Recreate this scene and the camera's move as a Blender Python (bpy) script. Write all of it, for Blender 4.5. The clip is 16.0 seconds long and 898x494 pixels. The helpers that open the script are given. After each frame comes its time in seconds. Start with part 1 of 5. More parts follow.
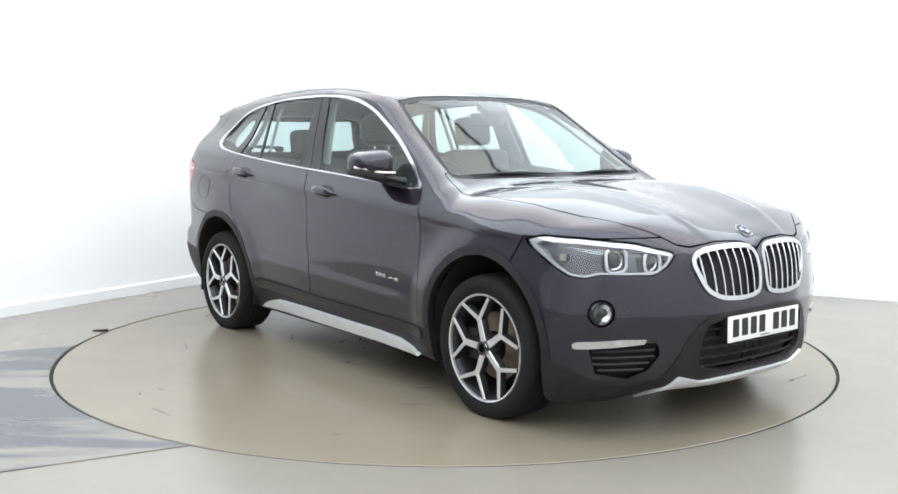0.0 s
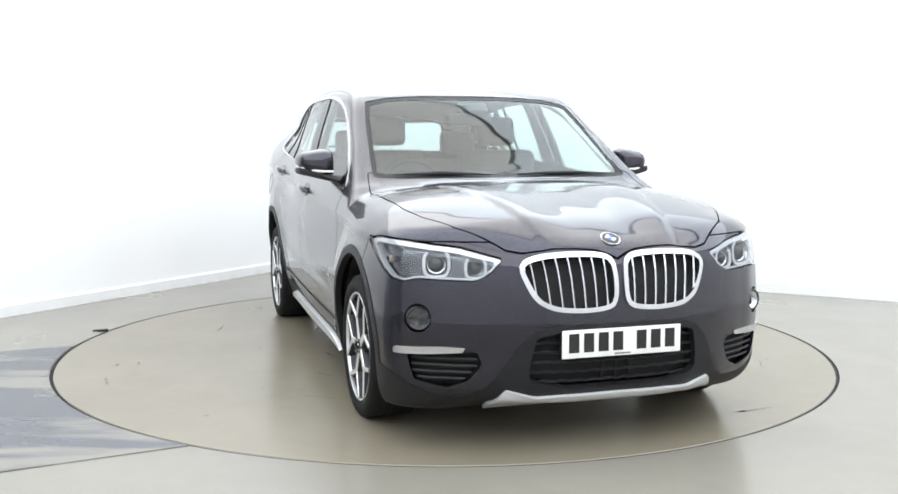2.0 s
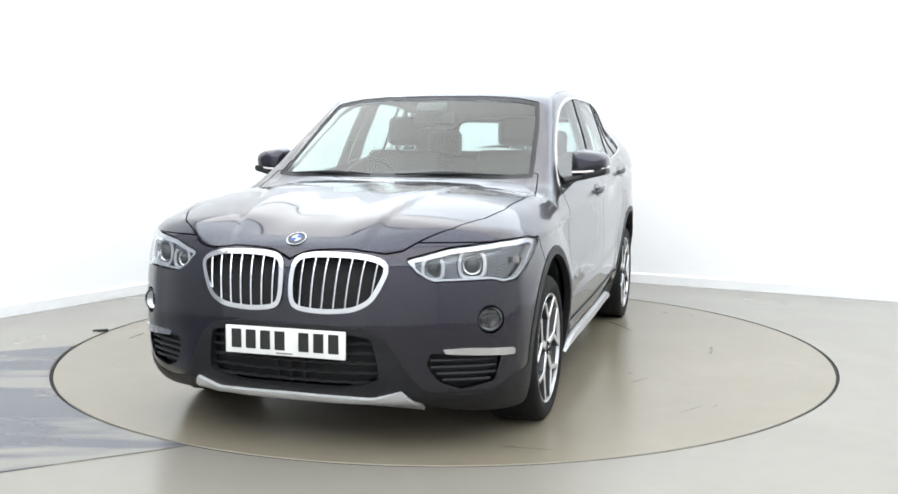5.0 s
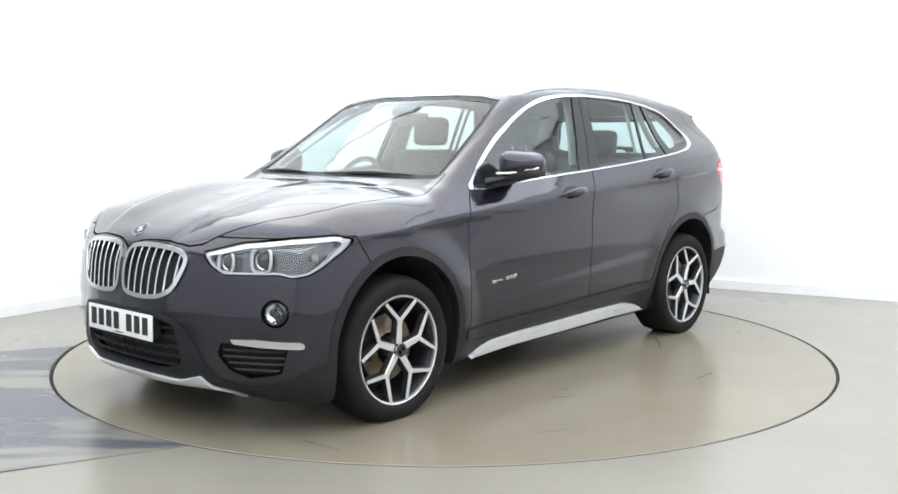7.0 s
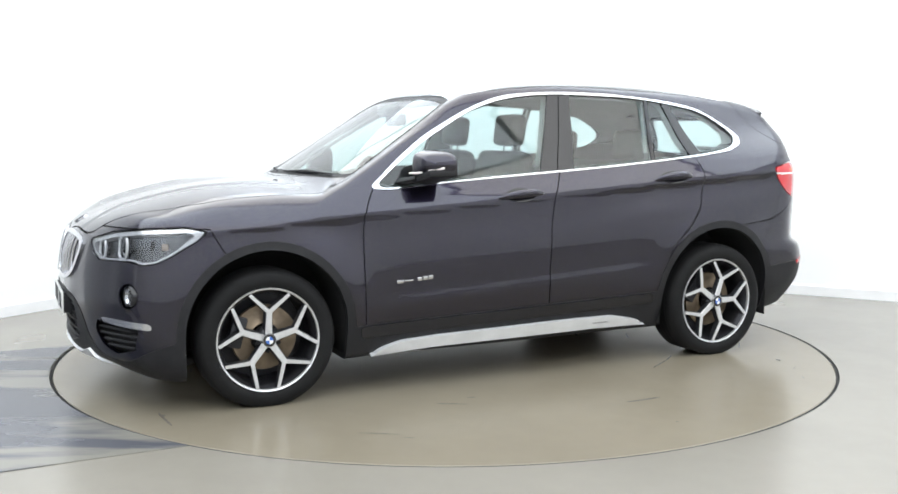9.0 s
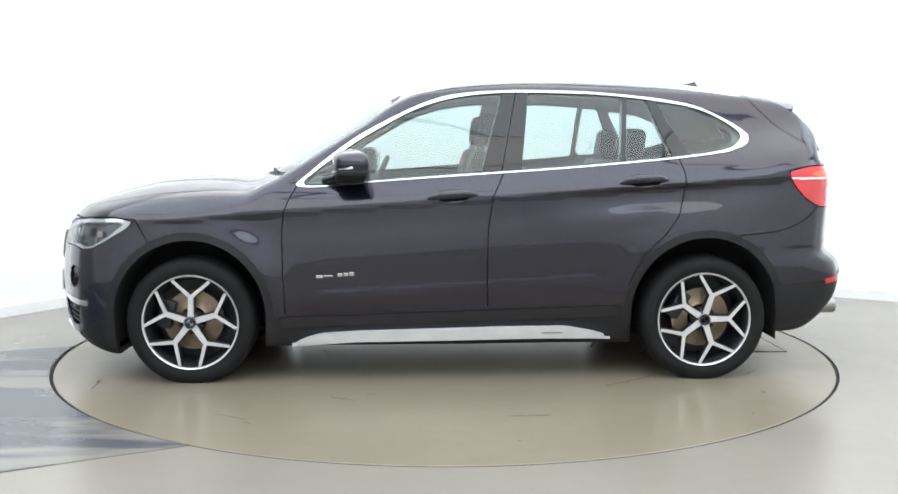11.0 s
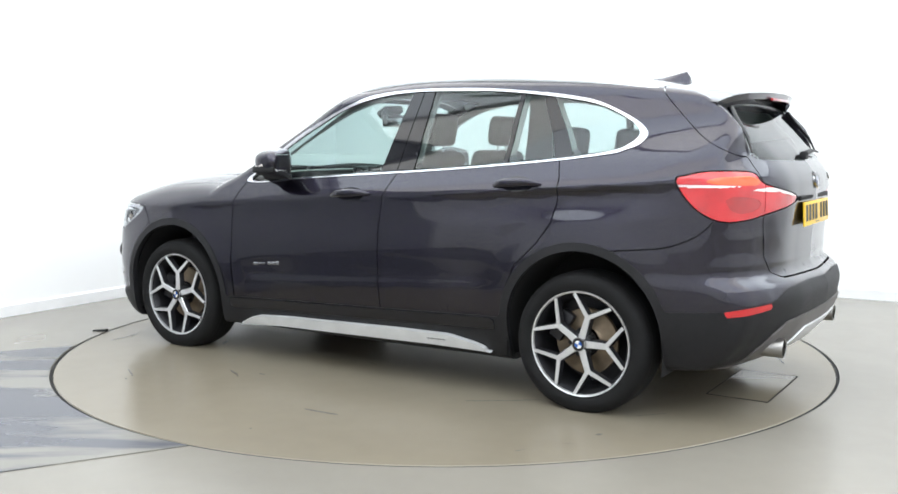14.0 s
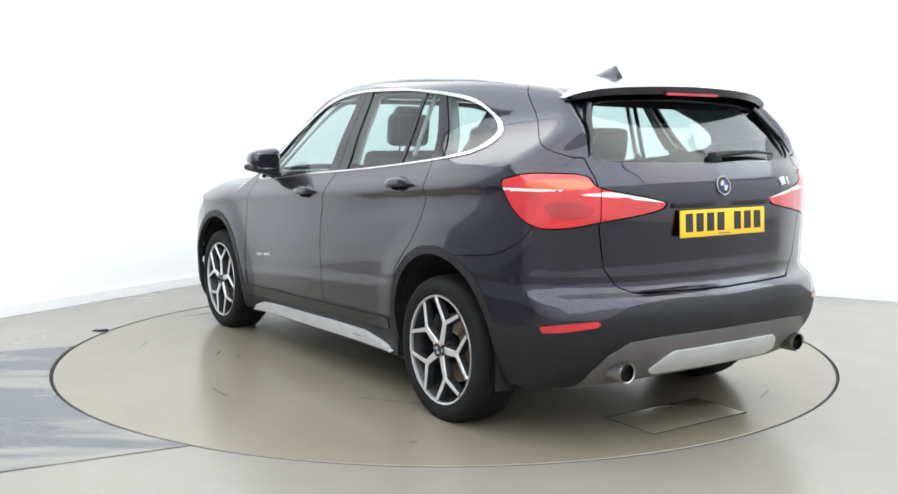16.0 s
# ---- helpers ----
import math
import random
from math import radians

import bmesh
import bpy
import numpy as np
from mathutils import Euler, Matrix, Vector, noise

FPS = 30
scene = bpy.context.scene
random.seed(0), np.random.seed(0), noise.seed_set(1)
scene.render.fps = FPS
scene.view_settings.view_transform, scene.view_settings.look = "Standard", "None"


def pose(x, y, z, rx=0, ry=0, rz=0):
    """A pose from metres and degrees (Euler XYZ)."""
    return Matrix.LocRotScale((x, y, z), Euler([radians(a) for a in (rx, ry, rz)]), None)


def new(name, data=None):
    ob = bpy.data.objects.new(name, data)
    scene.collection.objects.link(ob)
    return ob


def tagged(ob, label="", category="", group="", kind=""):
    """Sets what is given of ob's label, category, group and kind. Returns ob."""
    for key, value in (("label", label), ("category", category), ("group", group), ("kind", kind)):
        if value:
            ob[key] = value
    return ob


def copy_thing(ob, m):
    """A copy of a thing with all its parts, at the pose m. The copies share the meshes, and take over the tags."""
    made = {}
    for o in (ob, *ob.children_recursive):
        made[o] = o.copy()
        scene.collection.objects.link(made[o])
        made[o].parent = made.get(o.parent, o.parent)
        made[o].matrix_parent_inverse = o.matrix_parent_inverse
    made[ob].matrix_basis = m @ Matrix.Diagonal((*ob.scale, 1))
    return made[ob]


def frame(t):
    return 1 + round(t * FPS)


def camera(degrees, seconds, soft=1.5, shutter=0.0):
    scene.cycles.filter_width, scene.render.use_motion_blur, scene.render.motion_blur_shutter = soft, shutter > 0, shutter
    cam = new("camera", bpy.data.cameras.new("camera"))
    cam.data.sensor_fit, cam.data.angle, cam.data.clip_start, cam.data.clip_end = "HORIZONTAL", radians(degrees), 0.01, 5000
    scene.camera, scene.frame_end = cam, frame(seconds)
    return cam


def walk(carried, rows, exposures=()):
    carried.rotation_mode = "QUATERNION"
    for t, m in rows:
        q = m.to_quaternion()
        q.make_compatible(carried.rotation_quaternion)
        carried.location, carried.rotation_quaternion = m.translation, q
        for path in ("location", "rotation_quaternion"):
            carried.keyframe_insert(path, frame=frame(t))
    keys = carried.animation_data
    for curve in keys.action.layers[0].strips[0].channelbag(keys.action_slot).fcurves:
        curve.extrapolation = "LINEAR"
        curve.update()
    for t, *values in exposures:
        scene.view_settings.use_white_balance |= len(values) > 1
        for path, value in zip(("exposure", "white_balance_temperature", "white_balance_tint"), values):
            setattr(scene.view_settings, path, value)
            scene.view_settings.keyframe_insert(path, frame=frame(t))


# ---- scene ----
cam = camera(49.83, 16.0, soft=1.6)
EYE = pose(0.0, -5.8745, 1.2521, 90 - 6.289, 0.0, -0.2216) @ pose(0, 0, 0, 0, 0, 0.10)
walk(cam, [(0.0, EYE), (16.0, EYE)], [(0.0, 0.0), (16.0, 0.0)])

# the turntable's heading, degrees, by seconds; the car's nose lies this way
TURN = [(0.0, -51.61), (0.5, -55.07), (1.0, -60.42), (1.5, -66.17), (2.0, -72.33), (2.5, -78.07), (3.0, -84.25), (3.5, -89.97), (4.0, -96.17), (4.5, -101.91),
        (5.5, -113.8), (6.2, -122.1), (7.0, -131.64), (7.5, -137.29), (8.0, -143.31), (8.5, -148.91), (9.0, -154.94), (9.8, -164.1), (10.7, -174.45),
        (11.5, -183.64), (12.0, -189.67), (12.5, -195.29), (13.0, -201.33), (13.5, -206.97), (14.0, -212.77), (14.5, -218.42), (15.0, -224.5), (15.5, -230.11), (16.0, -236.2)]
CAR_AT = (0.0087, 0.0394)
DISC = 2.247

# ---- light: a white booth under large ceiling panels ----
world = bpy.data.worlds.new("world")
scene.world = world
world.use_nodes = True
world.node_tree.nodes["Background"].inputs[0].default_value = (0.9, 0.95, 1.0, 1)
world.node_tree.nodes["Background"].inputs[1].default_value = 0.1


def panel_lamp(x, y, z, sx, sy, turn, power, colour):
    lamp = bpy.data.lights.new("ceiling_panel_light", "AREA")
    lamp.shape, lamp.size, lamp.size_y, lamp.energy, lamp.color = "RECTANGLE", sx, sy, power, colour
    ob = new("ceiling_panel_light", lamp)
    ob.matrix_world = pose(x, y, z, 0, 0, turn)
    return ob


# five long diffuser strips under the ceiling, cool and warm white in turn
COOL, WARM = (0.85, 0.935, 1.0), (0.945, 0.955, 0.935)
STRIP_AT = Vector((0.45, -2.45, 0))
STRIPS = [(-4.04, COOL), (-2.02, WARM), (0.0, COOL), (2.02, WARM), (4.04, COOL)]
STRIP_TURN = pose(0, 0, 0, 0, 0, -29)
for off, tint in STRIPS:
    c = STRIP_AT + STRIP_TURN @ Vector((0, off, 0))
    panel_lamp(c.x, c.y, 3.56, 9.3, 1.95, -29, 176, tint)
# ---- materials ----
def material(name, colour, rough=0.5, metal=0.0, coat=0.0, noise_scale=0.0, noise_amount=0.0, bump=0.0, bump_scale=60.0, spec=0.5, rough_var=0.0, coat_rough=0.03):
    m = bpy.data.materials.new(name)
    m.use_nodes = True
    nt = m.node_tree
    b = nt.nodes["Principled BSDF"]
    b.inputs["Base Color"].default_value = (*colour, 1)
    b.inputs["Roughness"].default_value = rough
    b.inputs["Metallic"].default_value = metal
    b.inputs["Coat Weight"].default_value = coat
    b.inputs["Coat Roughness"].default_value = coat_rough
    b.inputs["Specular IOR Level"].default_value = spec
    co = nt.nodes.new("ShaderNodeTexCoord")
    if noise_scale:
        n = nt.nodes.new("ShaderNodeTexNoise")
        n.inputs["Scale"].default_value, n.inputs["Detail"].default_value = noise_scale, 6
        nt.links.new(co.outputs["Object"], n.inputs["Vector"])
        r = nt.nodes.new("ShaderNodeValToRGB")
        r.color_ramp.elements[0].position, r.color_ramp.elements[1].position = 0.3, 0.7
        r.color_ramp.elements[0].color = (*[c * (1 - noise_amount) for c in colour], 1)
        r.color_ramp.elements[1].color = (*[min(1, c * (1 + noise_amount)) for c in colour], 1)
        nt.links.new(n.outputs["Fac"], r.inputs["Fac"])
        nt.links.new(r.outputs["Color"], b.inputs["Base Color"])
        if rough_var:
            k = nt.nodes.new("ShaderNodeMapRange")
            k.inputs["To Min"].default_value, k.inputs["To Max"].default_value = max(0, rough - rough_var), rough + rough_var
            nt.links.new(n.outputs["Fac"], k.inputs["Value"])
            nt.links.new(k.outputs["Result"], b.inputs["Roughness"])
    if bump:
        n = nt.nodes.new("ShaderNodeTexNoise")
        n.inputs["Scale"].default_value, n.inputs["Detail"].default_value = bump_scale, 4
        nt.links.new(co.outputs["Object"], n.inputs["Vector"])
        k = nt.nodes.new("ShaderNodeBump")
        k.inputs["Strength"].default_value, k.inputs["Distance"].default_value = bump, 0.01
        nt.links.new(n.outputs["Fac"], k.inputs["Height"])
        nt.links.new(k.outputs["Normal"], b.inputs["Normal"])
    return m


def glass(name, tint, strength=1.0, colour=(1, 1, 1)):
    """A clear pane: see-through, with a mirror's gloss that grows at a slant."""
    m = bpy.data.materials.new(name)
    m.use_nodes = True
    nt = m.node_tree
    nt.nodes.remove(nt.nodes["Principled BSDF"])
    out = nt.nodes["Material Output"]
    see, gloss, mix, slant = (nt.nodes.new("ShaderNodeBsdfTransparent"), nt.nodes.new("ShaderNodeBsdfGlossy"), nt.nodes.new("ShaderNodeMixShader"), nt.nodes.new("ShaderNodeLayerWeight"))
    see.inputs["Color"].default_value = (*tint, 1)
    gloss.inputs["Color"].default_value = (*colour, 1)
    gloss.inputs["Roughness"].default_value = 0.02
    slant.inputs["Blend"].default_value = 0.5
    power, gain = nt.nodes.new("ShaderNodeMath"), nt.nodes.new("ShaderNodeMath")
    power.operation, gain.operation, gain.use_clamp = "POWER", "MULTIPLY_ADD", True
    power.inputs[1].default_value = 5.0
    gain.inputs[1].default_value, gain.inputs[2].default_value = 0.9, 0.045 * strength
    nt.links.new(slant.outputs["Facing"], power.inputs[0])
    nt.links.new(power.outputs[0], gain.inputs[0])
    nt.links.new(gain.outputs[0], mix.inputs[0])
    nt.links.new(see.outputs[0], mix.inputs[1])
    nt.links.new(gloss.outputs[0], mix.inputs[2])
    nt.links.new(mix.outputs[0], out.inputs["Surface"])
    return m


def paint_material():
    """Near-black violet metallic paint under clear coat, with fine flake."""
    m = material("car_paint", (0.010, 0.009, 0.016), rough=0.34, metal=1.0, coat=1.0, coat_rough=0.02)
    nt = m.node_tree
    b = nt.nodes["Principled BSDF"]
    b.inputs["Coat IOR"].default_value = 1.56
    co = nt.nodes.new("ShaderNodeTexCoord")
    n = nt.nodes.new("ShaderNodeTexVoronoi")
    n.inputs["Scale"].default_value = 900
    r = nt.nodes.new("ShaderNodeValToRGB")
    r.color_ramp.elements[0].color = (0.004, 0.0036, 0.007, 1)
    r.color_ramp.elements[1].color = (0.025, 0.021, 0.043, 1)
    nt.links.new(co.outputs["Object"], n.inputs["Vector"])
    nt.links.new(n.outputs["Color"], r.inputs["Fac"])
    nt.links.new(r.outputs["Color"], b.inputs["Base Color"])
    d = nt.nodes.new("ShaderNodeTexNoise")
    d.inputs["Scale"].default_value, d.inputs["Detail"].default_value = 2.5, 5
    k = nt.nodes.new("ShaderNodeMapRange")
    k.inputs["To Min"].default_value, k.inputs["To Max"].default_value = 0.03, 0.055
    nt.links.new(co.outputs["Object"], d.inputs["Vector"])
    nt.links.new(d.outputs["Fac"], k.inputs["Value"])
    nt.links.new(k.outputs["Result"], b.inputs["Coat Roughness"])
    return m


def resin_material(name, colour, streaks=0.0, turn=0.0, gloss=(0.18, 0.32)):
    """Poured resin floor: satin gloss, cloudy wear, faint scuffs; streaks add worn patches where the coat has gone."""
    m = bpy.data.materials.new(name)
    m.use_nodes = True
    nt = m.node_tree
    b = nt.nodes["Principled BSDF"]
    co = nt.nodes.new("ShaderNodeTexCoord")
    def cloud(scale, detail, stretch=(1, 1, 1)):
        mp = nt.nodes.new("ShaderNodeMapping")
        mp.inputs["Scale"].default_value = stretch
        mp.inputs["Rotation"].default_value = (0, 0, radians(turn))
        n = nt.nodes.new("ShaderNodeTexNoise")
        n.inputs["Scale"].default_value, n.inputs["Detail"].default_value = scale, detail
        nt.links.new(co.outputs["Object"], mp.inputs["Vector"])
        nt.links.new(mp.outputs["Vector"], n.inputs["Vector"])
        return n
    big, fine = cloud(0.9, 3), cloud(9, 4)
    r = nt.nodes.new("ShaderNodeValToRGB")
    r.color_ramp.elements[0].position, r.color_ramp.elements[1].position = 0.3, 0.72
    r.color_ramp.elements[0].color = (*[c * 0.9 for c in colour], 1)
    r.color_ramp.elements[1].color = (*[c * 1.06 for c in colour], 1)
    mix = nt.nodes.new("ShaderNodeMix")
    mix.data_type = "FLOAT"
    mix.inputs[0].default_value = 0.22
    nt.links.new(big.outputs["Fac"], mix.inputs[2])
    nt.links.new(fine.outputs["Fac"], mix.inputs[3])
    nt.links.new(mix.outputs[0], r.inputs["Fac"])
    colour_out = r.outputs["Color"]
    if streaks:
        worn = cloud(1.6, 7, (0.45, 2.2, 1))
        wr = nt.nodes.new("ShaderNodeValToRGB")
        wr.color_ramp.elements[0].position, wr.color_ramp.elements[1].position = 0.50, 0.60
        wm = nt.nodes.new("ShaderNodeMix")
        wm.data_type = "RGBA"
        wm.inputs[7].default_value = (0.215, 0.205, 0.178, 1)
        sc = nt.nodes.new("ShaderNodeMath")
        sc.operation = "MULTIPLY"
        sc.inputs[1].default_value = streaks
        nt.links.new(worn.outputs["Fac"], wr.inputs["Fac"])
        nt.links.new(wr.outputs["Color"], sc.inputs[0])
        nt.links.new(sc.outputs[0], wm.inputs[0])
        nt.links.new(colour_out, wm.inputs[6])
        colour_out = wm.outputs[2]
    nt.links.new(colour_out, b.inputs["Base Color"])
    k = nt.nodes.new("ShaderNodeMapRange")
    k.inputs["To Min"].default_value, k.inputs["To Max"].default_value = gloss
    nt.links.new(big.outputs["Fac"], k.inputs["Value"])
    nt.links.new(k.outputs["Result"], b.inputs["Roughness"])
    bp = nt.nodes.new("ShaderNodeBump")
    bp.inputs["Strength"].default_value, bp.inputs["Distance"].default_value = 0.012, 0.01
    nt.links.new(fine.outputs["Fac"], bp.inputs["Height"])
    nt.links.new(bp.outputs["Normal"], b.inputs["Normal"])
    return m


PAINT = paint_material()
PLASTIC = material("black_plastic", (0.012, 0.012, 0.014), rough=0.5, spec=0.3, noise_scale=30, noise_amount=0.15, bump=0.15, bump_scale=500)
GLOSS_BLACK = material("gloss_black_trim", (0.008, 0.008, 0.011), rough=0.06, coat=0.0, noise_scale=5, noise_amount=0.1)
DARK = material("dark_void", (0.006, 0.006, 0.007), rough=0.8, noise_scale=9, noise_amount=0.3)
CHROME = material("satin_chrome", (0.62, 0.62, 0.64), rough=0.16, metal=1.0, noise_scale=20, noise_amount=0.03)
PIPE = material("exhaust_steel", (0.30, 0.29, 0.28), rough=0.3, metal=1.0, noise_scale=20, noise_amount=0.1)
SILVER = material("satin_silver", (0.70, 0.71, 0.73), rough=0.32, metal=0.45, noise_scale=12, noise_amount=0.06)
RAIL = material("bright_rail_paint", (0.74, 0.75, 0.77), rough=0.3, metal=0.12, noise_scale=12, noise_amount=0.05)
GREY_TRIM = material("grey_trim", (0.13, 0.12, 0.12), rough=0.45, metal=0.3, noise_scale=12, noise_amount=0.1)
MACHINED = material("machined_alloy", (0.66, 0.66, 0.67), rough=0.28, metal=0.7, noise_scale=40, noise_amount=0.05)
WHEEL_GREY = material("wheel_grey", (0.035, 0.035, 0.04), rough=0.4, metal=0.6, noise_scale=20, noise_amount=0.1)
RUBBER = material("tyre_rubber", (0.006, 0.006, 0.0065), rough=0.75, spec=0.25, noise_scale=9, noise_amount=0.25, bump=0.1, bump_scale=200)
DISC_STEEL = material("brake_disc_steel", (0.20, 0.155, 0.11), rough=0.42, metal=0.8, noise_scale=14, noise_amount=0.25)
LINER = material("wheel_liner", (0.008, 0.008, 0.009), rough=0.9, noise_scale=9, noise_amount=0.3)
SIDE_GLASS = glass("side_glass", (0.70, 0.81, 0.80), 1.3)
SCREEN_GLASS = glass("windscreen_glass", (0.68, 0.80, 0.77), 1.4)
LAMP_GLASS = glass("lamp_glass", (0.93, 0.95, 0.97), 1.0)
LAMP_DARK = material("lamp_housing", (0.12, 0.122, 0.13), rough=0.2, metal=0.75, noise_scale=15, noise_amount=0.15)
LAMP_WHITE = material("lamp_reflector", (0.50, 0.50, 0.52), rough=0.2, metal=0.6, noise_scale=15, noise_amount=0.05)
AMBER = material("amber_reflector", (0.20, 0.165, 0.14), rough=0.25, noise_scale=15, noise_amount=0.1)
RED_LENS = material("red_lens", (0.52, 0.007, 0.013), rough=0.12, coat=1.0, noise_scale=8, noise_amount=0.2)
RED_DEEP = material("deep_red_lens", (0.36, 0.004, 0.008), rough=0.12, coat=1.0, noise_scale=8, noise_amount=0.2)
ORANGE_LENS = material("orange_lens", (0.62, 0.085, 0.012), rough=0.12, coat=1.0, noise_scale=8, noise_amount=0.2)
CLEAR_LENS = material("clear_lens_strip", (0.8, 0.72, 0.72), rough=0.15, coat=1.0, noise_scale=8, noise_amount=0.05)
PLATE_WHITE = material("plate_white", (0.78, 0.78, 0.76), rough=0.3, noise_scale=12, noise_amount=0.05)
PLATE_YELLOW = material("plate_yellow", (0.80, 0.50, 0.02), rough=0.3, noise_scale=12, noise_amount=0.05)
INK = material("plate_black", (0.012, 0.012, 0.012), rough=0.5, noise_scale=12, noise_amount=0.1)
BADGE_BLUE = material("badge_blue", (0.03, 0.12, 0.45), rough=0.2, coat=1.0, noise_scale=12, noise_amount=0.05)
BADGE_WHITE = material("badge_white", (0.8, 0.8, 0.8), rough=0.2, coat=1.0, noise_scale=12, noise_amount=0.03)
SEAT = material("seat_leather", (0.022, 0.021, 0.022), rough=0.5, noise_scale=18, noise_amount=0.2, bump=0.2, bump_scale=250)
CABIN = material("cabin_plastic", (0.03, 0.03, 0.032), rough=0.6, noise_scale=20, noise_amount=0.15, bump=0.1, bump_scale=400)
HEADLINER = material("headlining_cloth", (0.34, 0.34, 0.33), rough=0.9, noise_scale=30, noise_amount=0.08, bump=0.2, bump_scale=700)
WALL = material("white_wall_paint", (0.86, 0.86, 0.87), rough=0.7, noise_scale=1.5, noise_amount=0.012, bump=0.03, bump_scale=150)
CEILING = material("white_ceiling_paint", (0.82, 0.83, 0.84), rough=0.8, noise_scale=2, noise_amount=0.02)
SKIRT = material("white_skirting", (0.82, 0.82, 0.83), rough=0.45, noise_scale=6, noise_amount=0.03)
FLOOR = resin_material("grey_resin_floor", (0.228, 0.213, 0.184))
TABLE = resin_material("turntable_resin", (0.212, 0.186, 0.142), gloss=(0.18, 0.3))
PATCH = resin_material("blue_grey_floor_paint", (0.08, 0.083, 0.10), streaks=0.85, turn=-24)
GAP = material("dark_gap", (0.01, 0.01, 0.01), rough=0.9, noise_scale=9, noise_amount=0.3)


# ---- small makers ----
def part(name, bm, mat, parent=None, label="", smooth=True):
    """Links a bmesh as one mesh object under a thing or a part."""
    me = bpy.data.meshes.new(name)
    bm.to_mesh(me)
    bm.free()
    for m in (mat if isinstance(mat, (list, tuple)) else [mat]):
        me.materials.append(m)
    if smooth:
        me.polygons.foreach_set("use_smooth", [True] * len(me.polygons))
        me.set_sharp_from_angle(angle=radians(38))
    ob = new(name, me)
    if parent:
        ob.parent = parent
    return tagged(ob, label)


def empty(name, parent=None):
    ob = new(name)
    ob.empty_display_size = 0.1
    if parent:
        ob.parent = parent
    return ob


def add_box(bm, c, size, bevel=0.0, m=None, mat=0, segs=2):
    old_v, old_f = set(bm.verts), set(bm.faces)
    r = bmesh.ops.create_cube(bm, size=1.0)
    bmesh.ops.scale(bm, vec=size, verts=r["verts"])
    if bevel:
        es = list({e for v in r["verts"] for e in v.link_edges})
        bmesh.ops.bevel(bm, geom=es, offset=bevel, segments=segs, affect="EDGES", profile=0.6)
    vs = [v for v in bm.verts if v not in old_v]
    mm = Matrix.Translation(c) @ (m or Matrix.Identity(4))
    for v in vs:
        v.co = mm @ v.co
    for f in bm.faces:
        if f not in old_f:
            f.material_index = mat
    return vs


def lathe(bm, profile, axis="Y", steps=48, c=(0, 0, 0), closed=False):
    """Turns a (radius, along) profile round an axis."""
    rings = []
    for i in range(steps):
        a = 2 * math.pi * i / steps
        ring = []
        for r, h in profile:
            p = {"Y": (r * math.cos(a), h, r * math.sin(a)), "Z": (r * math.cos(a), r * math.sin(a), h), "X": (h, r * math.cos(a), r * math.sin(a))}[axis]
            ring.append(bm.verts.new(Vector(p) + Vector(c)))
        rings.append(ring)
    n = len(profile)
    for i in range(steps):
        a, b = rings[i], rings[(i + 1) % steps]
        for j in range(n if closed else n - 1):
            k = (j + 1) % n
            bm.faces.new((a[j], a[k], b[k], b[j]))
    return bm


def tube(bm, pts, r, sides=8, closed=False, flat=(1.0, 1.0), up=(0, 0, 1)):
    """A rod along points."""
    pts = [Vector(p) for p in pts]
    n = len(pts)
    rings = []
    for i, p in enumerate(pts):
        a = pts[(i - 1) % n] if closed or i > 0 else pts[i]
        b = pts[(i + 1) % n] if closed or i < n - 1 else pts[i]
        d = (b - a).normalized()
        s = d.cross(Vector(up))
        s = s.normalized() if s.length > 1e-4 else d.orthogonal().normalized()
        u = s.cross(d).normalized()
        rr = r[i] if isinstance(r, (list, tuple)) else r
        rings.append([bm.verts.new(p + s * (rr * flat[0] * math.cos(2 * math.pi * k / sides)) + u * (rr * flat[1] * math.sin(2 * math.pi * k / sides))) for k in range(sides)])
    for i in range(n if closed else n - 1):
        a, b = rings[i], rings[(i + 1) % n]
        for k in range(sides):
            bm.faces.new((a[k], a[(k + 1) % sides], b[(k + 1) % sides], b[k]))
    if not closed:
        bm.faces.new(rings[0][::-1])
        bm.faces.new(rings[-1])
    return bm


def tidy(bm):
    bmesh.ops.recalc_face_normals(bm, faces=bm.faces[:])
    return bm
# ---- the booth: floor, walls, ceiling ----
CORNER = Vector((-1.13, 4.16, 0))
ALONG_L = Vector((-0.522, -0.853, 0)).normalized()
ALONG_R = Vector((0.878, -0.479, 0)).normalized()
FAR_L, FAR_R = CORNER + ALONG_L * 10.4, CORNER + ALONG_R * 9.6
BACK = FAR_L + ALONG_R * 9.6
WALL_H = 3.6
ROOM = [CORNER, FAR_L, BACK, FAR_R]


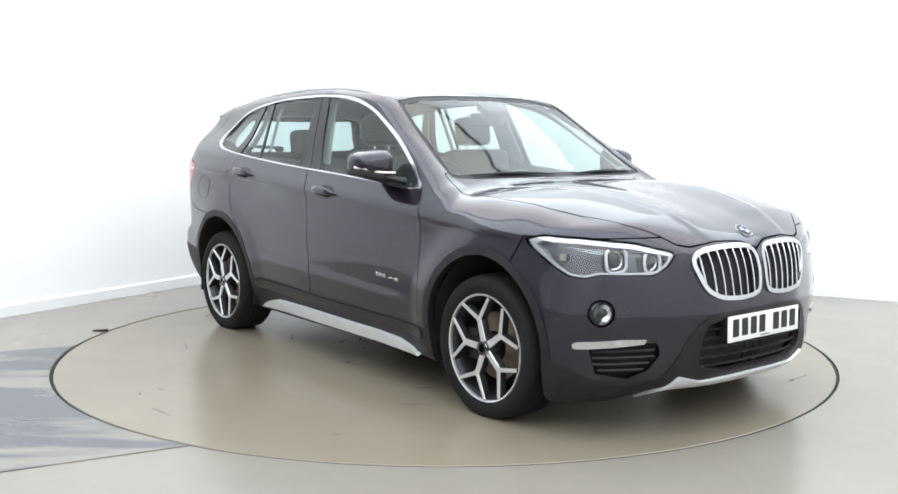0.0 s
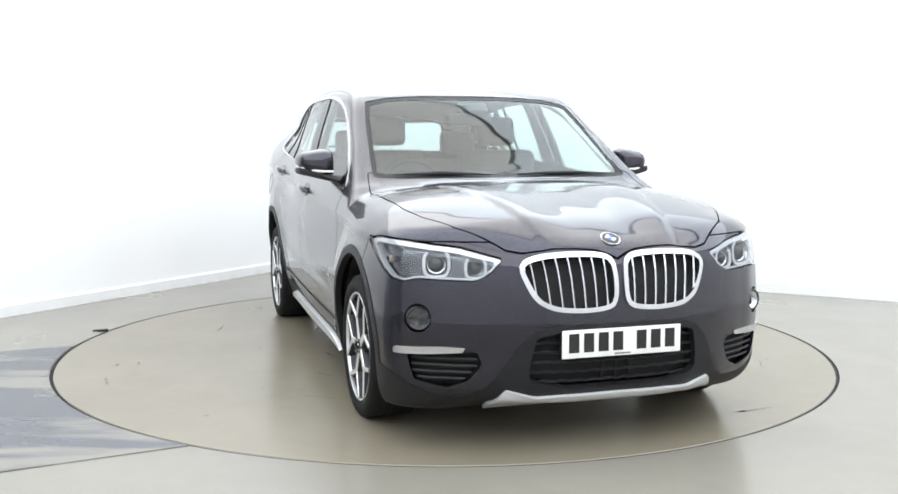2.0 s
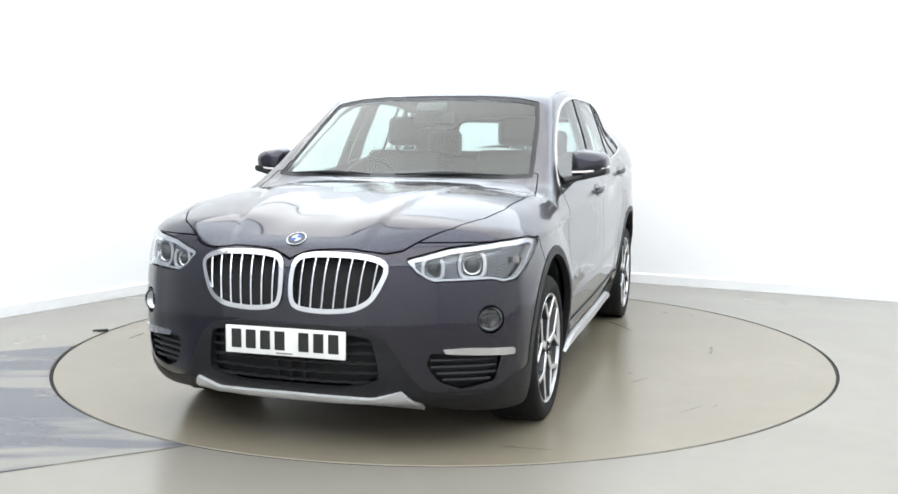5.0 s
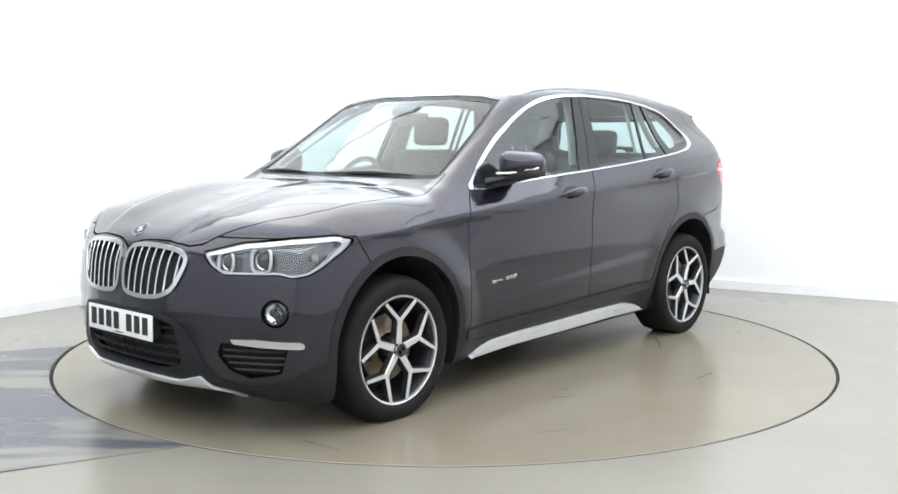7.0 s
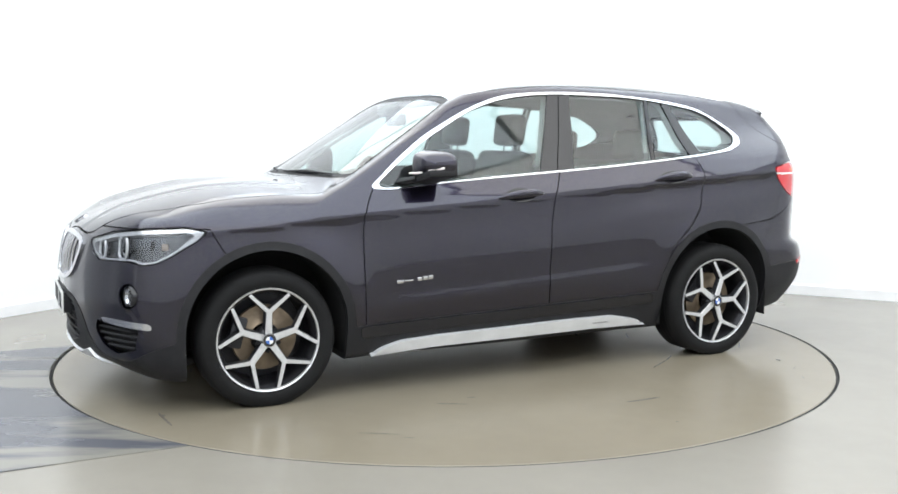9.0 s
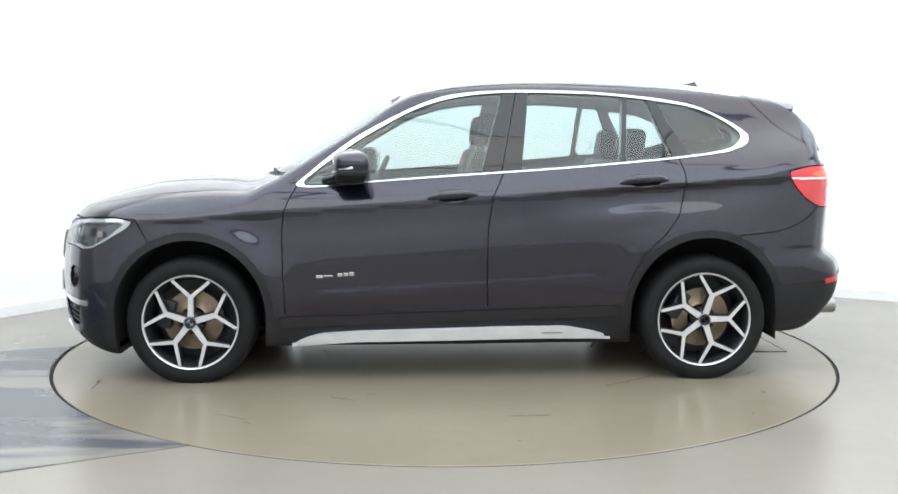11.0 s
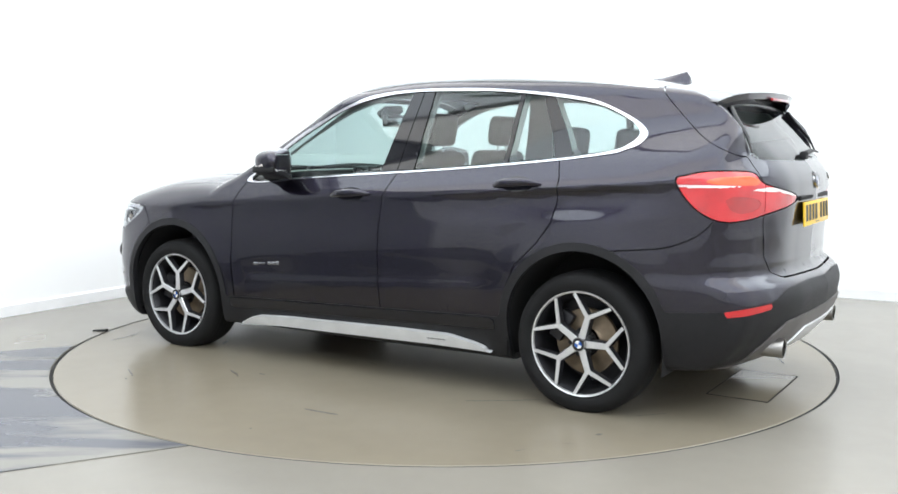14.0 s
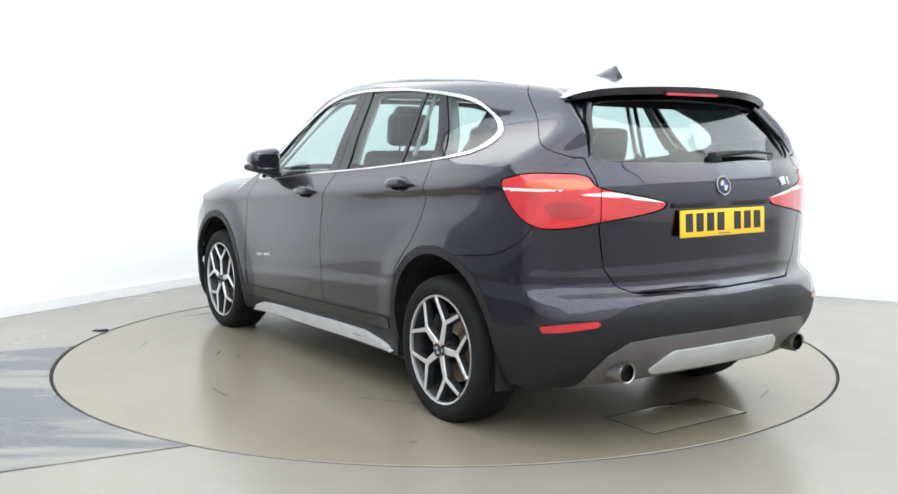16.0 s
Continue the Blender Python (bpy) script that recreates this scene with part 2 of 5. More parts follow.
def wall(name, a, b):
    """A plastered wall of 0.2 m thickness whose inner face runs from a to b."""
    d = (b - a).normalized()
    n = Vector((-d.y, d.x, 0))
    if n.dot((ROOM[0] + ROOM[2]) / 2 - a) > 0:
        n = -n
    bm = bmesh.new()
    lo = [bm.verts.new(p + Vector((0, 0, -0.05))) for p in (a - d * 0.0, b + d * 0.0, b + n * 0.2, a + n * 0.2)]
    hi = [bm.verts.new(v.co + Vector((0, 0, WALL_H + 0.05))) for v in lo]
    for i in range(4):
        j = (i + 1) % 4
        bm.faces.new((lo[i], lo[j], hi[j], hi[i]))
    bm.faces.new(lo[::-1])
    bm.faces.new(hi)
    ob = part(name, tidy(bm), WALL, smooth=False)
    tagged(ob, "plain white painted studio wall", "wall", kind="structure")
    # skirting board with a chamfered top
    bm = bmesh.new()
    prof = [(0.0, 0.0), (-0.016, 0.0), (-0.016, 0.078), (-0.008, 0.09), (0.0, 0.09)]
    ends = [[bm.verts.new(q + n * (o + 0.0) + Vector((0, 0, z + 0.001))) for o, z in prof] for q in (a, b)]
    for i in range(len(prof) - 1):
        bm.faces.new((ends[0][i], ends[0][i + 1], ends[1][i + 1], ends[1][i]))
    bm.faces.new(ends[0])
    bm.faces.new(ends[1][::-1])
    tagged(part("baseboard", tidy(bm), SKIRT, smooth=False), "white painted skirting board along the wall", "skirting board", kind="structure")


wall("wall_west", ROOM[0], CORNER + ALONG_L * 5.4)
wall("wall_west_far", CORNER + ALONG_L * 9.3, ROOM[1])


def shutter(a, b):
    """An unseen tall leaf of flat slats between the walls, added to darken the car's reflections; the painted strip
    leads to it.
    """
    d = (b - a).normalized()
    n = Vector((-d.y, d.x, 0))
    if n.dot((ROOM[0] + ROOM[2]) / 2 - a) > 0:
        n = -n
    leaf = empty("reflection_screen")
    tagged(leaf, "unseen grey slatted screen added to darken reflections", "door", kind="structure")
    turn = Matrix((d, n, Vector((0, 0, 1)))).transposed().to_4x4()
    rows, wide = 30, (b - a).length
    for k in range(rows):
        bm = bmesh.new()
        add_box(bm, (0, 0, 0), (wide, 0.03, WALL_H / rows - 0.006), 0.004, segs=1)
        slat = part("slat", bm, REFLECTION_SCREEN, leaf, smooth=False)
        slat.matrix_basis = Matrix.Translation((a + b) / 2 + n * 0.06 + Vector((0, 0, (k + 0.5) * WALL_H / rows))) @ turn
    bm = bmesh.new()
    add_box(bm, (0, 0, 0), (wide, 0.02, WALL_H))
    back = part("backing", bm, REFLECTION_SCREEN, leaf, smooth=False)
    back.matrix_basis = Matrix.Translation((a + b) / 2 + n * 0.12 + Vector((0, 0, WALL_H / 2))) @ turn


# out of view: its grey only dims what the car's flank mirrors
REFLECTION_SCREEN = material("reflection_screen_grey", (0.40, 0.41, 0.43), rough=0.5, noise_scale=3, noise_amount=0.1)
shutter(CORNER + ALONG_L * 5.4, CORNER + ALONG_L * 9.3)
wall("wall_south", ROOM[1], ROOM[2])
wall("wall_east", ROOM[2], ROOM[3])
wall("wall_north", ROOM[3], ROOM[0])

bm = bmesh.new()
add_box(bm, ((ROOM[0] + ROOM[2]) / 2 + Vector((0, 0, WALL_H + 0.1))), (26, 26, 0.2))
tagged(part("ceiling", bm, CEILING, smooth=False), "white ceiling of the photo booth", "ceiling", kind="structure")


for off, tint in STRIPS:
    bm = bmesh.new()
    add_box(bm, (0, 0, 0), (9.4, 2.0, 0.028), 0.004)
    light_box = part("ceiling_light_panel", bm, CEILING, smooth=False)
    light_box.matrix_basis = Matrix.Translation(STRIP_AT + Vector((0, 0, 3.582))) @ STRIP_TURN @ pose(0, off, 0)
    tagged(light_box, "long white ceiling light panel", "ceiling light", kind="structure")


def ring_sheet(inner, outer_fn, steps, z):
    bm = bmesh.new()
    a = [bm.verts.new((inner * math.cos(t), inner * math.sin(t), z)) for t in np.linspace(0, 2 * math.pi, steps, endpoint=False)]
    b = [bm.verts.new((*outer_fn(t), z)) for t in np.linspace(0, 2 * math.pi, steps, endpoint=False)]
    low = [bm.verts.new((v.co.x, v.co.y, -0.12)) for v in a]
    for i in range(steps):
        j = (i + 1) % steps
        bm.faces.new((a[i], b[i], b[j], a[j]))
        bm.faces.new((low[i], a[i], a[j], low[j]))
    return bm


PIT = DISC + 0.017
floor_bm = ring_sheet(PIT, lambda t: (14 * math.cos(t), 14 * math.sin(t)), 192, 0.0)
tagged(part("floor", tidy(floor_bm), FLOOR, smooth=False), "glossy beige-grey resin floor with faint scuffs", "floor", kind="structure")
bm = bmesh.new()
bmesh.ops.create_circle(bm, cap_ends=True, radius=PIT + 0.05, segments=96)
bmesh.ops.translate(bm, vec=(0, 0, -0.121), verts=bm.verts[:])
tagged(part("turntable_pit_floor", bm, GAP, smooth=False), "dark pit floor under the turntable", "pit", kind="structure")

# the strip of blue-grey floor paint beside the turntable
def floor_strip():
    d = Vector((0.89, 0.455, 0)).normalized()
    p, q = Vector((-2.27, -0.05, 0)), Vector((-1.22, -2.09, 0))
    n = 70
    bm = bmesh.new()
    inner, outer = [], []
    for i in range(n + 1):
        s = p.lerp(q, i / n)
        # start on the pit's rim, run out along the strip
        b = s.dot(d)
        c = s.dot(s) - (PIT + 0.004) ** 2
        root = b * b - c
        k = -b - math.sqrt(max(root, 0)) if root > 0 else 0
        e = s + d * k
        inner.append(bm.verts.new((e.x, e.y, 0.004)))
        f = e - d * 5.0
        outer.append(bm.verts.new((f.x, f.y, 0.004)))
    for i in range(n):
        bm.faces.new((inner[i], outer[i], outer[i + 1], inner[i + 1]))
    for i in (0, n):
        a, b = (bm.verts.new((v.co.x, v.co.y, 0.0)) for v in (inner[i], outer[i]))
        bm.faces.new((inner[i], outer[i], b, a))
    return bm


tagged(part("painted_floor_strip", tidy(floor_strip()), PATCH, smooth=False), "worn blue-grey painted strip on the floor", "floor paint", kind="structure")


def turntable():
    """The round platform, flush with the floor, with its hatch."""
    base = empty("turntable")
    tagged(base, "flush round turntable with grey resin top, turning slowly", "turntable")
    bm = bmesh.new()
    n = 192
    prof = [(DISC - 0.004, 0.0), (DISC, -0.004), (DISC, -0.1)]
    rings = [[bm.verts.new((r * math.cos(2 * math.pi * i / n), r * math.sin(2 * math.pi * i / n), z)) for i in range(n)] for r, z in prof]
    bm.faces.new(rings[0])
    for a, b in zip(rings, rings[1:]):
        for i in range(n):
            bm.faces.new((a[i], b[i], b[(i + 1) % n], a[(i + 1) % n]))
    part("platform", tidy(bm), TABLE, base, smooth=False)
    # dark ring just below the rim, standing in for the open joint's shade
    bm = lathe(bmesh.new(), [(DISC + 0.0005, -0.003), (PIT - 0.002, -0.003), (PIT - 0.002, -0.05), (DISC + 0.0005, -0.05)], "Z", 192, closed=True)
    part("gap_shade_ring", tidy(bm), GAP, base, "dark ring put in for the shade of the open joint round the platform", smooth=False)
    # inspection hatch: thin dark joint round a flush plate
    bm = bmesh.new()
    add_box(bm, (-1.88, -0.02, 0.001), (0.29, 0.60, 0.004), 0.001)
    hatch = part("hatch", bm, TABLE, base, "flush inspection hatch plate")
    bm = bmesh.new()
    for cx, cy, sx, sy in ((-1.73, -0.02, 0.004, 0.61), (-2.03, -0.02, 0.004, 0.61), (-1.88, -0.323, 0.30, 0.004), (-1.88, 0.283, 0.30, 0.004)):
        add_box(bm, (cx, cy, 0.0012), (sx, sy, 0.003))
    part("joint", bm, GAP, hatch, "dark joint round the hatch", smooth=False)
    # tyre scuffs and small stains
    rnd = random.Random(4)
    bm = bmesh.new()
    for _ in range(52):
        a, r = rnd.uniform(0, 6.28), rnd.uniform(0.5, 2.1)
        c = Vector((r * math.cos(a), r * math.sin(a), 0.0012))
        l, w, t = rnd.uniform(0.01, 0.14), rnd.uniform(0.003, 0.016), a + 1.57 + rnd.uniform(-0.4, 0.4)
        k = 9
        vs = []
        for i in range(k):
            q = 2 * math.pi * i / k
            o = Vector((l * math.cos(q) * rnd.uniform(0.6, 1), w * math.sin(q) * rnd.uniform(0.5, 1), 0))
            o.rotate(Euler((0, 0, t)))
            vs.append(bm.verts.new(c + o))
        bm.faces.new(vs)
    tagged(part("scuff_marks", tidy(bm), SCUFF, base, "small dark scuffs and stains", smooth=False), kind="stuff")
    return base


SCUFF = material("floor_scuff", (0.14, 0.13, 0.11), rough=0.25, noise_scale=60, noise_amount=0.3)
TURNTABLE = turntable()

# a small black rubber stop on the floor at the pit's rim
bm = bmesh.new()
add_box(bm, (0, 0, 0.008), (0.10, 0.03, 0.018), 0.005)
for v in bm.verts:
    v.co.z *= 0.35 + 0.65 * max(0.0, min(1.0, 0.5 - v.co.x / 0.1))
stop = part("floor_stop", bm, GAP)
stop.matrix_basis = pose(-2.27, 0.40, 0.0, 0, 0, 170)
tagged(stop, "small black rubber wedge lying on the floor", "floor stop")
# ---- the car's outer form: one smooth solid, x ahead, y to its left, z up, metres ----
KNOTS = {}


def knot_table(knots):
    """The knots as arrays with their slopes, worked out once."""
    if knots not in KNOTS:
        kx = np.array([k[0] for k in knots], float)
        kv = np.array([k[1] for k in knots], float)
        if kx[0] > kx[-1]:
            kx, kv = kx[::-1], kv[::-1]
        d = np.diff(kv) / np.diff(kx)
        h = np.diff(kx)
        m = np.concatenate([[d[0]], (d[:-1] * h[1:] + d[1:] * h[:-1]) / (h[1:] + h[:-1]), [d[-1]]])
        KNOTS[knots] = (kx, kv, h, m)
    return KNOTS[knots]


def curve(x, knots):
    """A smooth line through a few (x, value) knots."""
    kx, kv, h, m = knot_table(tuple(knots))
    x = np.clip(x, kx[0], kx[-1])
    i = np.clip(np.searchsorted(kx, x) - 1, 0, len(kx) - 2)
    s = (x - kx[i]) / h[i]
    a, b = s * s * (3 - 2 * s), s * (1 - s)
    return kv[i] * (1 - a) + kv[i + 1] * a + h[i] * b * ((1 - s) * m[i] - s * m[i + 1])


def smax(a, b, r):
    return np.maximum(a, b) + np.maximum(r - np.abs(a - b), 0) ** 2 / (4 * r)


def step(a, b, x):
    s = np.clip((x - a) / (b - a), 0, 1)
    return s * s * (3 - 2 * s)


CENTRE = [(2.35, 0.62), (2.19, 0.77), (2.13, 0.828), (2.07, 0.858), (1.95, 0.912), (1.8, 0.958), (1.6, 1.004), (1.4, 1.030), (1.2, 1.048),
          (1.08, 1.052), (1.0, 1.08), (0.9, 1.137), (0.65, 1.295), (0.45, 1.418), (0.34, 1.48), (0.22, 1.53), (0.0, 1.566), (-0.3, 1.588), (-0.7, 1.591),
          (-1.1, 1.579), (-1.5, 1.55), (-1.9, 1.492), (-2.3, 1.41)]
SIDE = [(-0.9, 0.78), (-0.76, 0.835), (-0.68, 0.858), (-0.60, 0.876), (-0.54, 0.885), (-0.44, 0.897), (-0.3, 0.905), (-0.2, 0.899), (-0.12, 0.893), (-0.03, 0.892),
        (0.0, 0.893), (0.03, 0.882), (0.07, 0.86), (0.12, 0.833), (0.3, 0.772), (0.45, 0.716), (0.56, 0.672), (0.66, 0.61), (0.8, 0.5)]
NOSE = [(0.12, 1.98), (0.18, 2.085), (0.25, 2.148), (0.31, 2.168), (0.42, 2.18), (0.52, 2.187), (0.58, 2.183), (0.7, 2.168), (0.8, 2.145), (0.9, 2.11), (1.2, 2.0)]
NOSE_SWEEP = [(0.0, 0.0), (0.2, 0.008), (0.3, 0.022), (0.4, 0.052), (0.55, 0.106), (0.66, 0.16), (0.77, 0.226), (0.84, 0.295), (0.89, 0.38), (0.93, 0.52), (1.1, 1.8)]
TAIL = [(0.16, -1.9), (0.25, -2.06), (0.33, -2.15), (0.42, -2.215), (0.5, -2.235), (0.58, -2.235), (0.625, -2.21), (0.66, -2.162), (0.72, -2.155), (0.85, -2.16),
        (1.0, -2.168), (1.07, -2.163), (1.12, -2.14), (1.18, -2.095), (1.27, -2.01), (1.41, -1.892), (1.47, -1.845), (1.6, -1.74)]
TAIL_SWEEP = [(0.0, 0.0), (0.25, 0.012), (0.45, 0.032), (0.6, 0.075), (0.72, 0.128), (0.81, 0.195), (0.86, 0.285), (0.9, 0.45), (1.1, 1.6)]


def crease(x):
    return 0.955 - 0.068 * x


def top_at(x, y):
    a = np.minimum(np.abs(y) / 0.65, 1.05 + 0.4 * step(0.95, 1.15, x))
    a2 = a * a
    bow = 0.065 * step(1.25, 0.95, x) * step(-0.1, 0.5, x) + 0.03 * step(1.2, 1.6, x)
    ahead = step(0.9, 1.4, x)
    crown = 0.035 * (1 - ahead) + 0.03 * a2 * ahead + 0.012 * step(-0.2, -1.0, x)
    ridge = 0.021 * step(0.08, 0.34, np.abs(y)) * step(2.1, 1.9, x) * step(1.05, 1.6, x)
    dome = 0.007 * step(0.0, 0.05, 0.31 + 0.23 * np.clip((2.1 - x) / 1.1, 0, 1) - np.abs(y)) * step(0.95, 1.1, x)
    return curve(x + bow * a2, CENTRE) - crown * a2 - 0.007 * step(0.95, 1.1, x) + dome + ridge


def width_at(x, z):
    s = z - crease(x)
    up = step(0.08, 0.3, s)
    taper = curve(x, [(2.4, 0.03), (1.0, 0.03), (0.3, 0.02), (-0.2, 0.0), (-0.9, 0.015), (-1.59, 0.103), (-2.0, 0.145), (-2.4, 0.17)])
    low = curve(x, [(2.4, 0.03), (1.9, 0.008), (1.5, 0.0), (0.9, 0.008), (0.0, 0.0), (-1.0, 0.004), (-1.4, 0.0), (-1.8, 0.012), (-2.3, 0.04)])
    # the doors are drawn in between the arches, above a rising lower edge
    dx = step(0.95, 0.6, x) * step(-1.0, -0.7, x)
    lower = 0.48 - 0.06 * x
    hollow = 0.007 * dx * step(0.0, 0.07, z - lower) * step(0.32, 0.1, z - lower)
    # light-catching hollows under the crease, at the haunch and over the front wing
    zone = step(-0.35, -0.95, x) * step(-2.0, -1.55, x) + 0.35 * step(0.72, 1.0, x) * step(1.75, 1.45, x)
    hollow = hollow + 0.017 * zone * step(-0.008, -0.035, s) * step(-0.17, -0.045, s)
    # shoulders over the wheels
    arch = 0.0
    for cx in (1.335, -1.335):
        r = np.hypot((x - cx), (z - 0.36))
        arch = arch + (0.02 if cx > 0 else 0.010) * step(0.58, 0.42, r)
    return curve(s, SIDE) - taper * up - low * (1 - up) - hollow + arch


def body(x, y, z):
    y = np.abs(y)
    e = 0.01
    slope = (top_at(x + e, y) - top_at(x - e, y)) / (2 * e)
    f_top = (z - top_at(x, y)) / np.sqrt(1 + slope * slope)
    wz = (width_at(x, z + e) - width_at(x, z - e)) / (2 * e)
    f_side = (y - width_at(x, z)) / np.sqrt(1 + wz * wz)
    sy = (curve(y + e, NOSE_SWEEP) - curve(y - e, NOSE_SWEEP)) / (2 * e)
    f_nose = (x - curve(z, NOSE) + curve(y, NOSE_SWEEP)) / np.sqrt(1 + sy * sy)
    ty = (curve(y + e, TAIL_SWEEP) - curve(y - e, TAIL_SWEEP)) / (2 * e)
    tz = (curve(z + e, TAIL) - curve(z - e, TAIL)) / (2 * e)
    f_tail = (curve(z, TAIL) + curve(y, TAIL_SWEEP) * (1 - 0.55 * step(1.14, 1.3, z)) - 0.05 * step(0.57, 0.625, y) * step(1.2, 1.36, z) - x) / np.sqrt(1 + ty * ty + tz * tz)
    under = 0.185 - 0.04 * step(1.55, 1.75, x) + 0.07 * step(1.82, 2.05, x) + 0.05 * step(-1.5, -1.72, x) + 0.06 * step(-1.85, -2.2, x)
    f = smax(f_top, f_side, 0.05 + 0.02 * step(0.9, 1.2, x))
    f = smax(f, f_nose, 0.07)
    f = smax(f, f_tail, 0.06)
    return smax(f, under - z, 0.03)


def slope_of(fn, v, e=0.002):
    x, y, z = v.T
    g = np.stack([fn(x + e, y, z) - fn(x - e, y, z), fn(x, y + e, z) - fn(x, y - e, z), fn(x, y, z + e) - fn(x, y, z - e)], -1) / (2 * e)
    return g, np.maximum(np.linalg.norm(g, axis=1, keepdims=True), 1e-6)


def settle(fn, v, rounds=3):
    """Draws points onto the surface fn = 0."""
    for _ in range(rounds):
        g, n = slope_of(fn, v)
        v = v - np.clip(fn(*v.T)[:, None] / n, -0.02, 0.02) * g / n
    return v


def skin_of(fn, lo, hi, h):
    """A quad mesh of the surface fn = 0 inside a box, one corner to a cell."""
    ax = [np.arange(a, b + h, h) for a, b in zip(lo, hi)]
    gx, gy, gz = np.meshgrid(*ax, indexing="ij")
    val = fn(gx, gy, gz)
    neg = val < 0
    n = [len(a) - 1 for a in ax]
    total = np.zeros(n, int)
    for i in (0, 1):
        for j in (0, 1):
            for k in (0, 1):
                total += neg[i:n[0] + i, j:n[1] + j, k:n[2] + k]
    cells = np.argwhere((total > 0) & (total < 8))
    index = -np.ones(n, int)
    index[tuple(cells.T)] = np.arange(len(cells))
    v = np.array(lo) + (cells + 0.5) * h
    v = settle(fn, v, 5)
    quads = []
    for a in range(3):
        b, c = (a + 1) % 3, (a + 2) % 3
        s0, s1 = [slice(None)] * 3, [slice(None)] * 3
        s0[a], s1[a] = slice(0, -1), slice(1, None)
        p, q = neg[tuple(s0)], neg[tuple(s1)]
        at = np.argwhere(p != q)
        at = at[(at[:, b] > 0) & (at[:, c] > 0) & (at[:, b] < n[b]) & (at[:, c] < n[c]) & (at[:, a] < n[a])]
        def near(db, dc):
            w = at.copy()
            w[:, b] += db
            w[:, c] += dc
            return index[tuple(w.T)]
        quad = np.stack([near(-1, -1), near(0, -1), near(0, 0), near(-1, 0)], -1)
        out = p[tuple(at.T)]
        quad[~out] = quad[~out][:, ::-1]
        quads.append(quad)
    quads = np.concatenate(quads)
    return v, quads[(quads >= 0).all(1)]
# ---- cutting the skin into panels ----
class Skin:
    """The half skin (y >= 0) as loose polygons over one table of corners."""
    def __init__(self, fn, h, lo, hi):
        self.fn = fn
        v, q = skin_of(fn, lo, hi, h)
        self.v = v
        self.faces = self.split([tuple(f) for f in q], lambda p: p[:, 1])[1]
        flat = np.abs(self.v[:, 1]) < 1e-3
        self.v[flat, 1] = 0.0

    def split(self, faces, fn):
        """(inside, outside): where fn < 0 and where it is not, cut cleanly along fn = 0."""
        val = fn(self.v)
        neg = val < 0
        v, made, more = self.v, {}, []
        start = len(v)
        inside, outside = [], []
        for f in faces:
            s = [neg[i] for i in f]
            if all(s):
                inside.append(f)
                continue
            if not any(s):
                outside.append(f)
                continue
            a, b = [], []
            for k, i in enumerate(f):
                j = f[(k + 1) % len(f)]
                (a if neg[i] else b).append(i)
                if neg[i] != neg[j]:
                    key = (i, j) if i < j else (j, i)
                    if key not in made:
                        w = val[i] / (val[i] - val[j])
                        made[key] = start + len(more)
                        more.append(v[i] + (v[j] - v[i]) * w)
                    a.append(made[key])
                    b.append(made[key])
            if len(a) > 2:
                inside.append(tuple(a))
            if len(b) > 2:
                outside.append(tuple(b))
        if more:
            self.v = np.concatenate([v, np.array(more)])
        return inside, outside

    def cut(self, faces, fn, gap=0.0):
        if not gap:
            return self.split(faces, fn)
        inside, rest = self.split(faces, lambda p: fn(p) + gap)
        return inside, self.split(rest, lambda p: fn(p) - gap)[1]


def outline(points, a, b, where=None):
    """Signed distance to a closed outline in two coordinates given by a(v), b(v); positive where `where` says the skin is elsewhere."""
    pts = np.array(points, float)
    nxt = np.roll(pts, -1, 0)
    def fn(v):
        p = np.stack([a(v), b(v)], -1)
        d2 = np.full(len(p), 1e9)
        inside = np.zeros(len(p), bool)
        for s, e in zip(pts, nxt):
            ed = e - s
            w = p - s
            t = np.clip((w @ ed) / (ed @ ed), 0, 1)
            r = w - t[:, None] * ed
            d2 = np.minimum(d2, (r * r).sum(1))
            cross = (s[1] > p[:, 1]) != (e[1] > p[:, 1])
            with np.errstate(divide="ignore", invalid="ignore"):
                xi = s[0] + (p[:, 1] - s[1]) * ed[0] / ed[1] if ed[1] else np.full(len(p), -1e9)
            inside ^= cross & (p[:, 0] < xi)
        d = np.sqrt(d2)
        d = np.where(inside, -d, d)
        return np.maximum(d, where(v)) if where else d
    return fn


def rounded(points, n=3, closed=True):
    """Corner points eased into a smooth closed outline."""
    for _ in range(n):
        out = []
        k = len(points)
        for i in range(k):
            p, q = points[i], points[(i + 1) % k]
            out += [(p[0] * 0.75 + q[0] * 0.25, p[1] * 0.75 + q[1] * 0.25), (p[0] * 0.25 + q[0] * 0.75, p[1] * 0.25 + q[1] * 0.75)]
        points = out
    return points


def eased(points, n=4):
    """A smooth closed outline through its points."""
    k = len(points)
    p = np.array(points, float)
    out = []
    for i in range(k):
        a, b, c, d = p[i - 1], p[i], p[(i + 1) % k], p[(i + 2) % k]
        for j in range(n):
            t = j / n
            q = b + 0.5 * t * (c - a) + t * t * (a - 2.5 * b + 2 * c - 0.5 * d) + t ** 3 * (1.5 * (b - c) + 0.5 * (d - a))
            out.append((float(q[0]), float(q[1])))
    return out


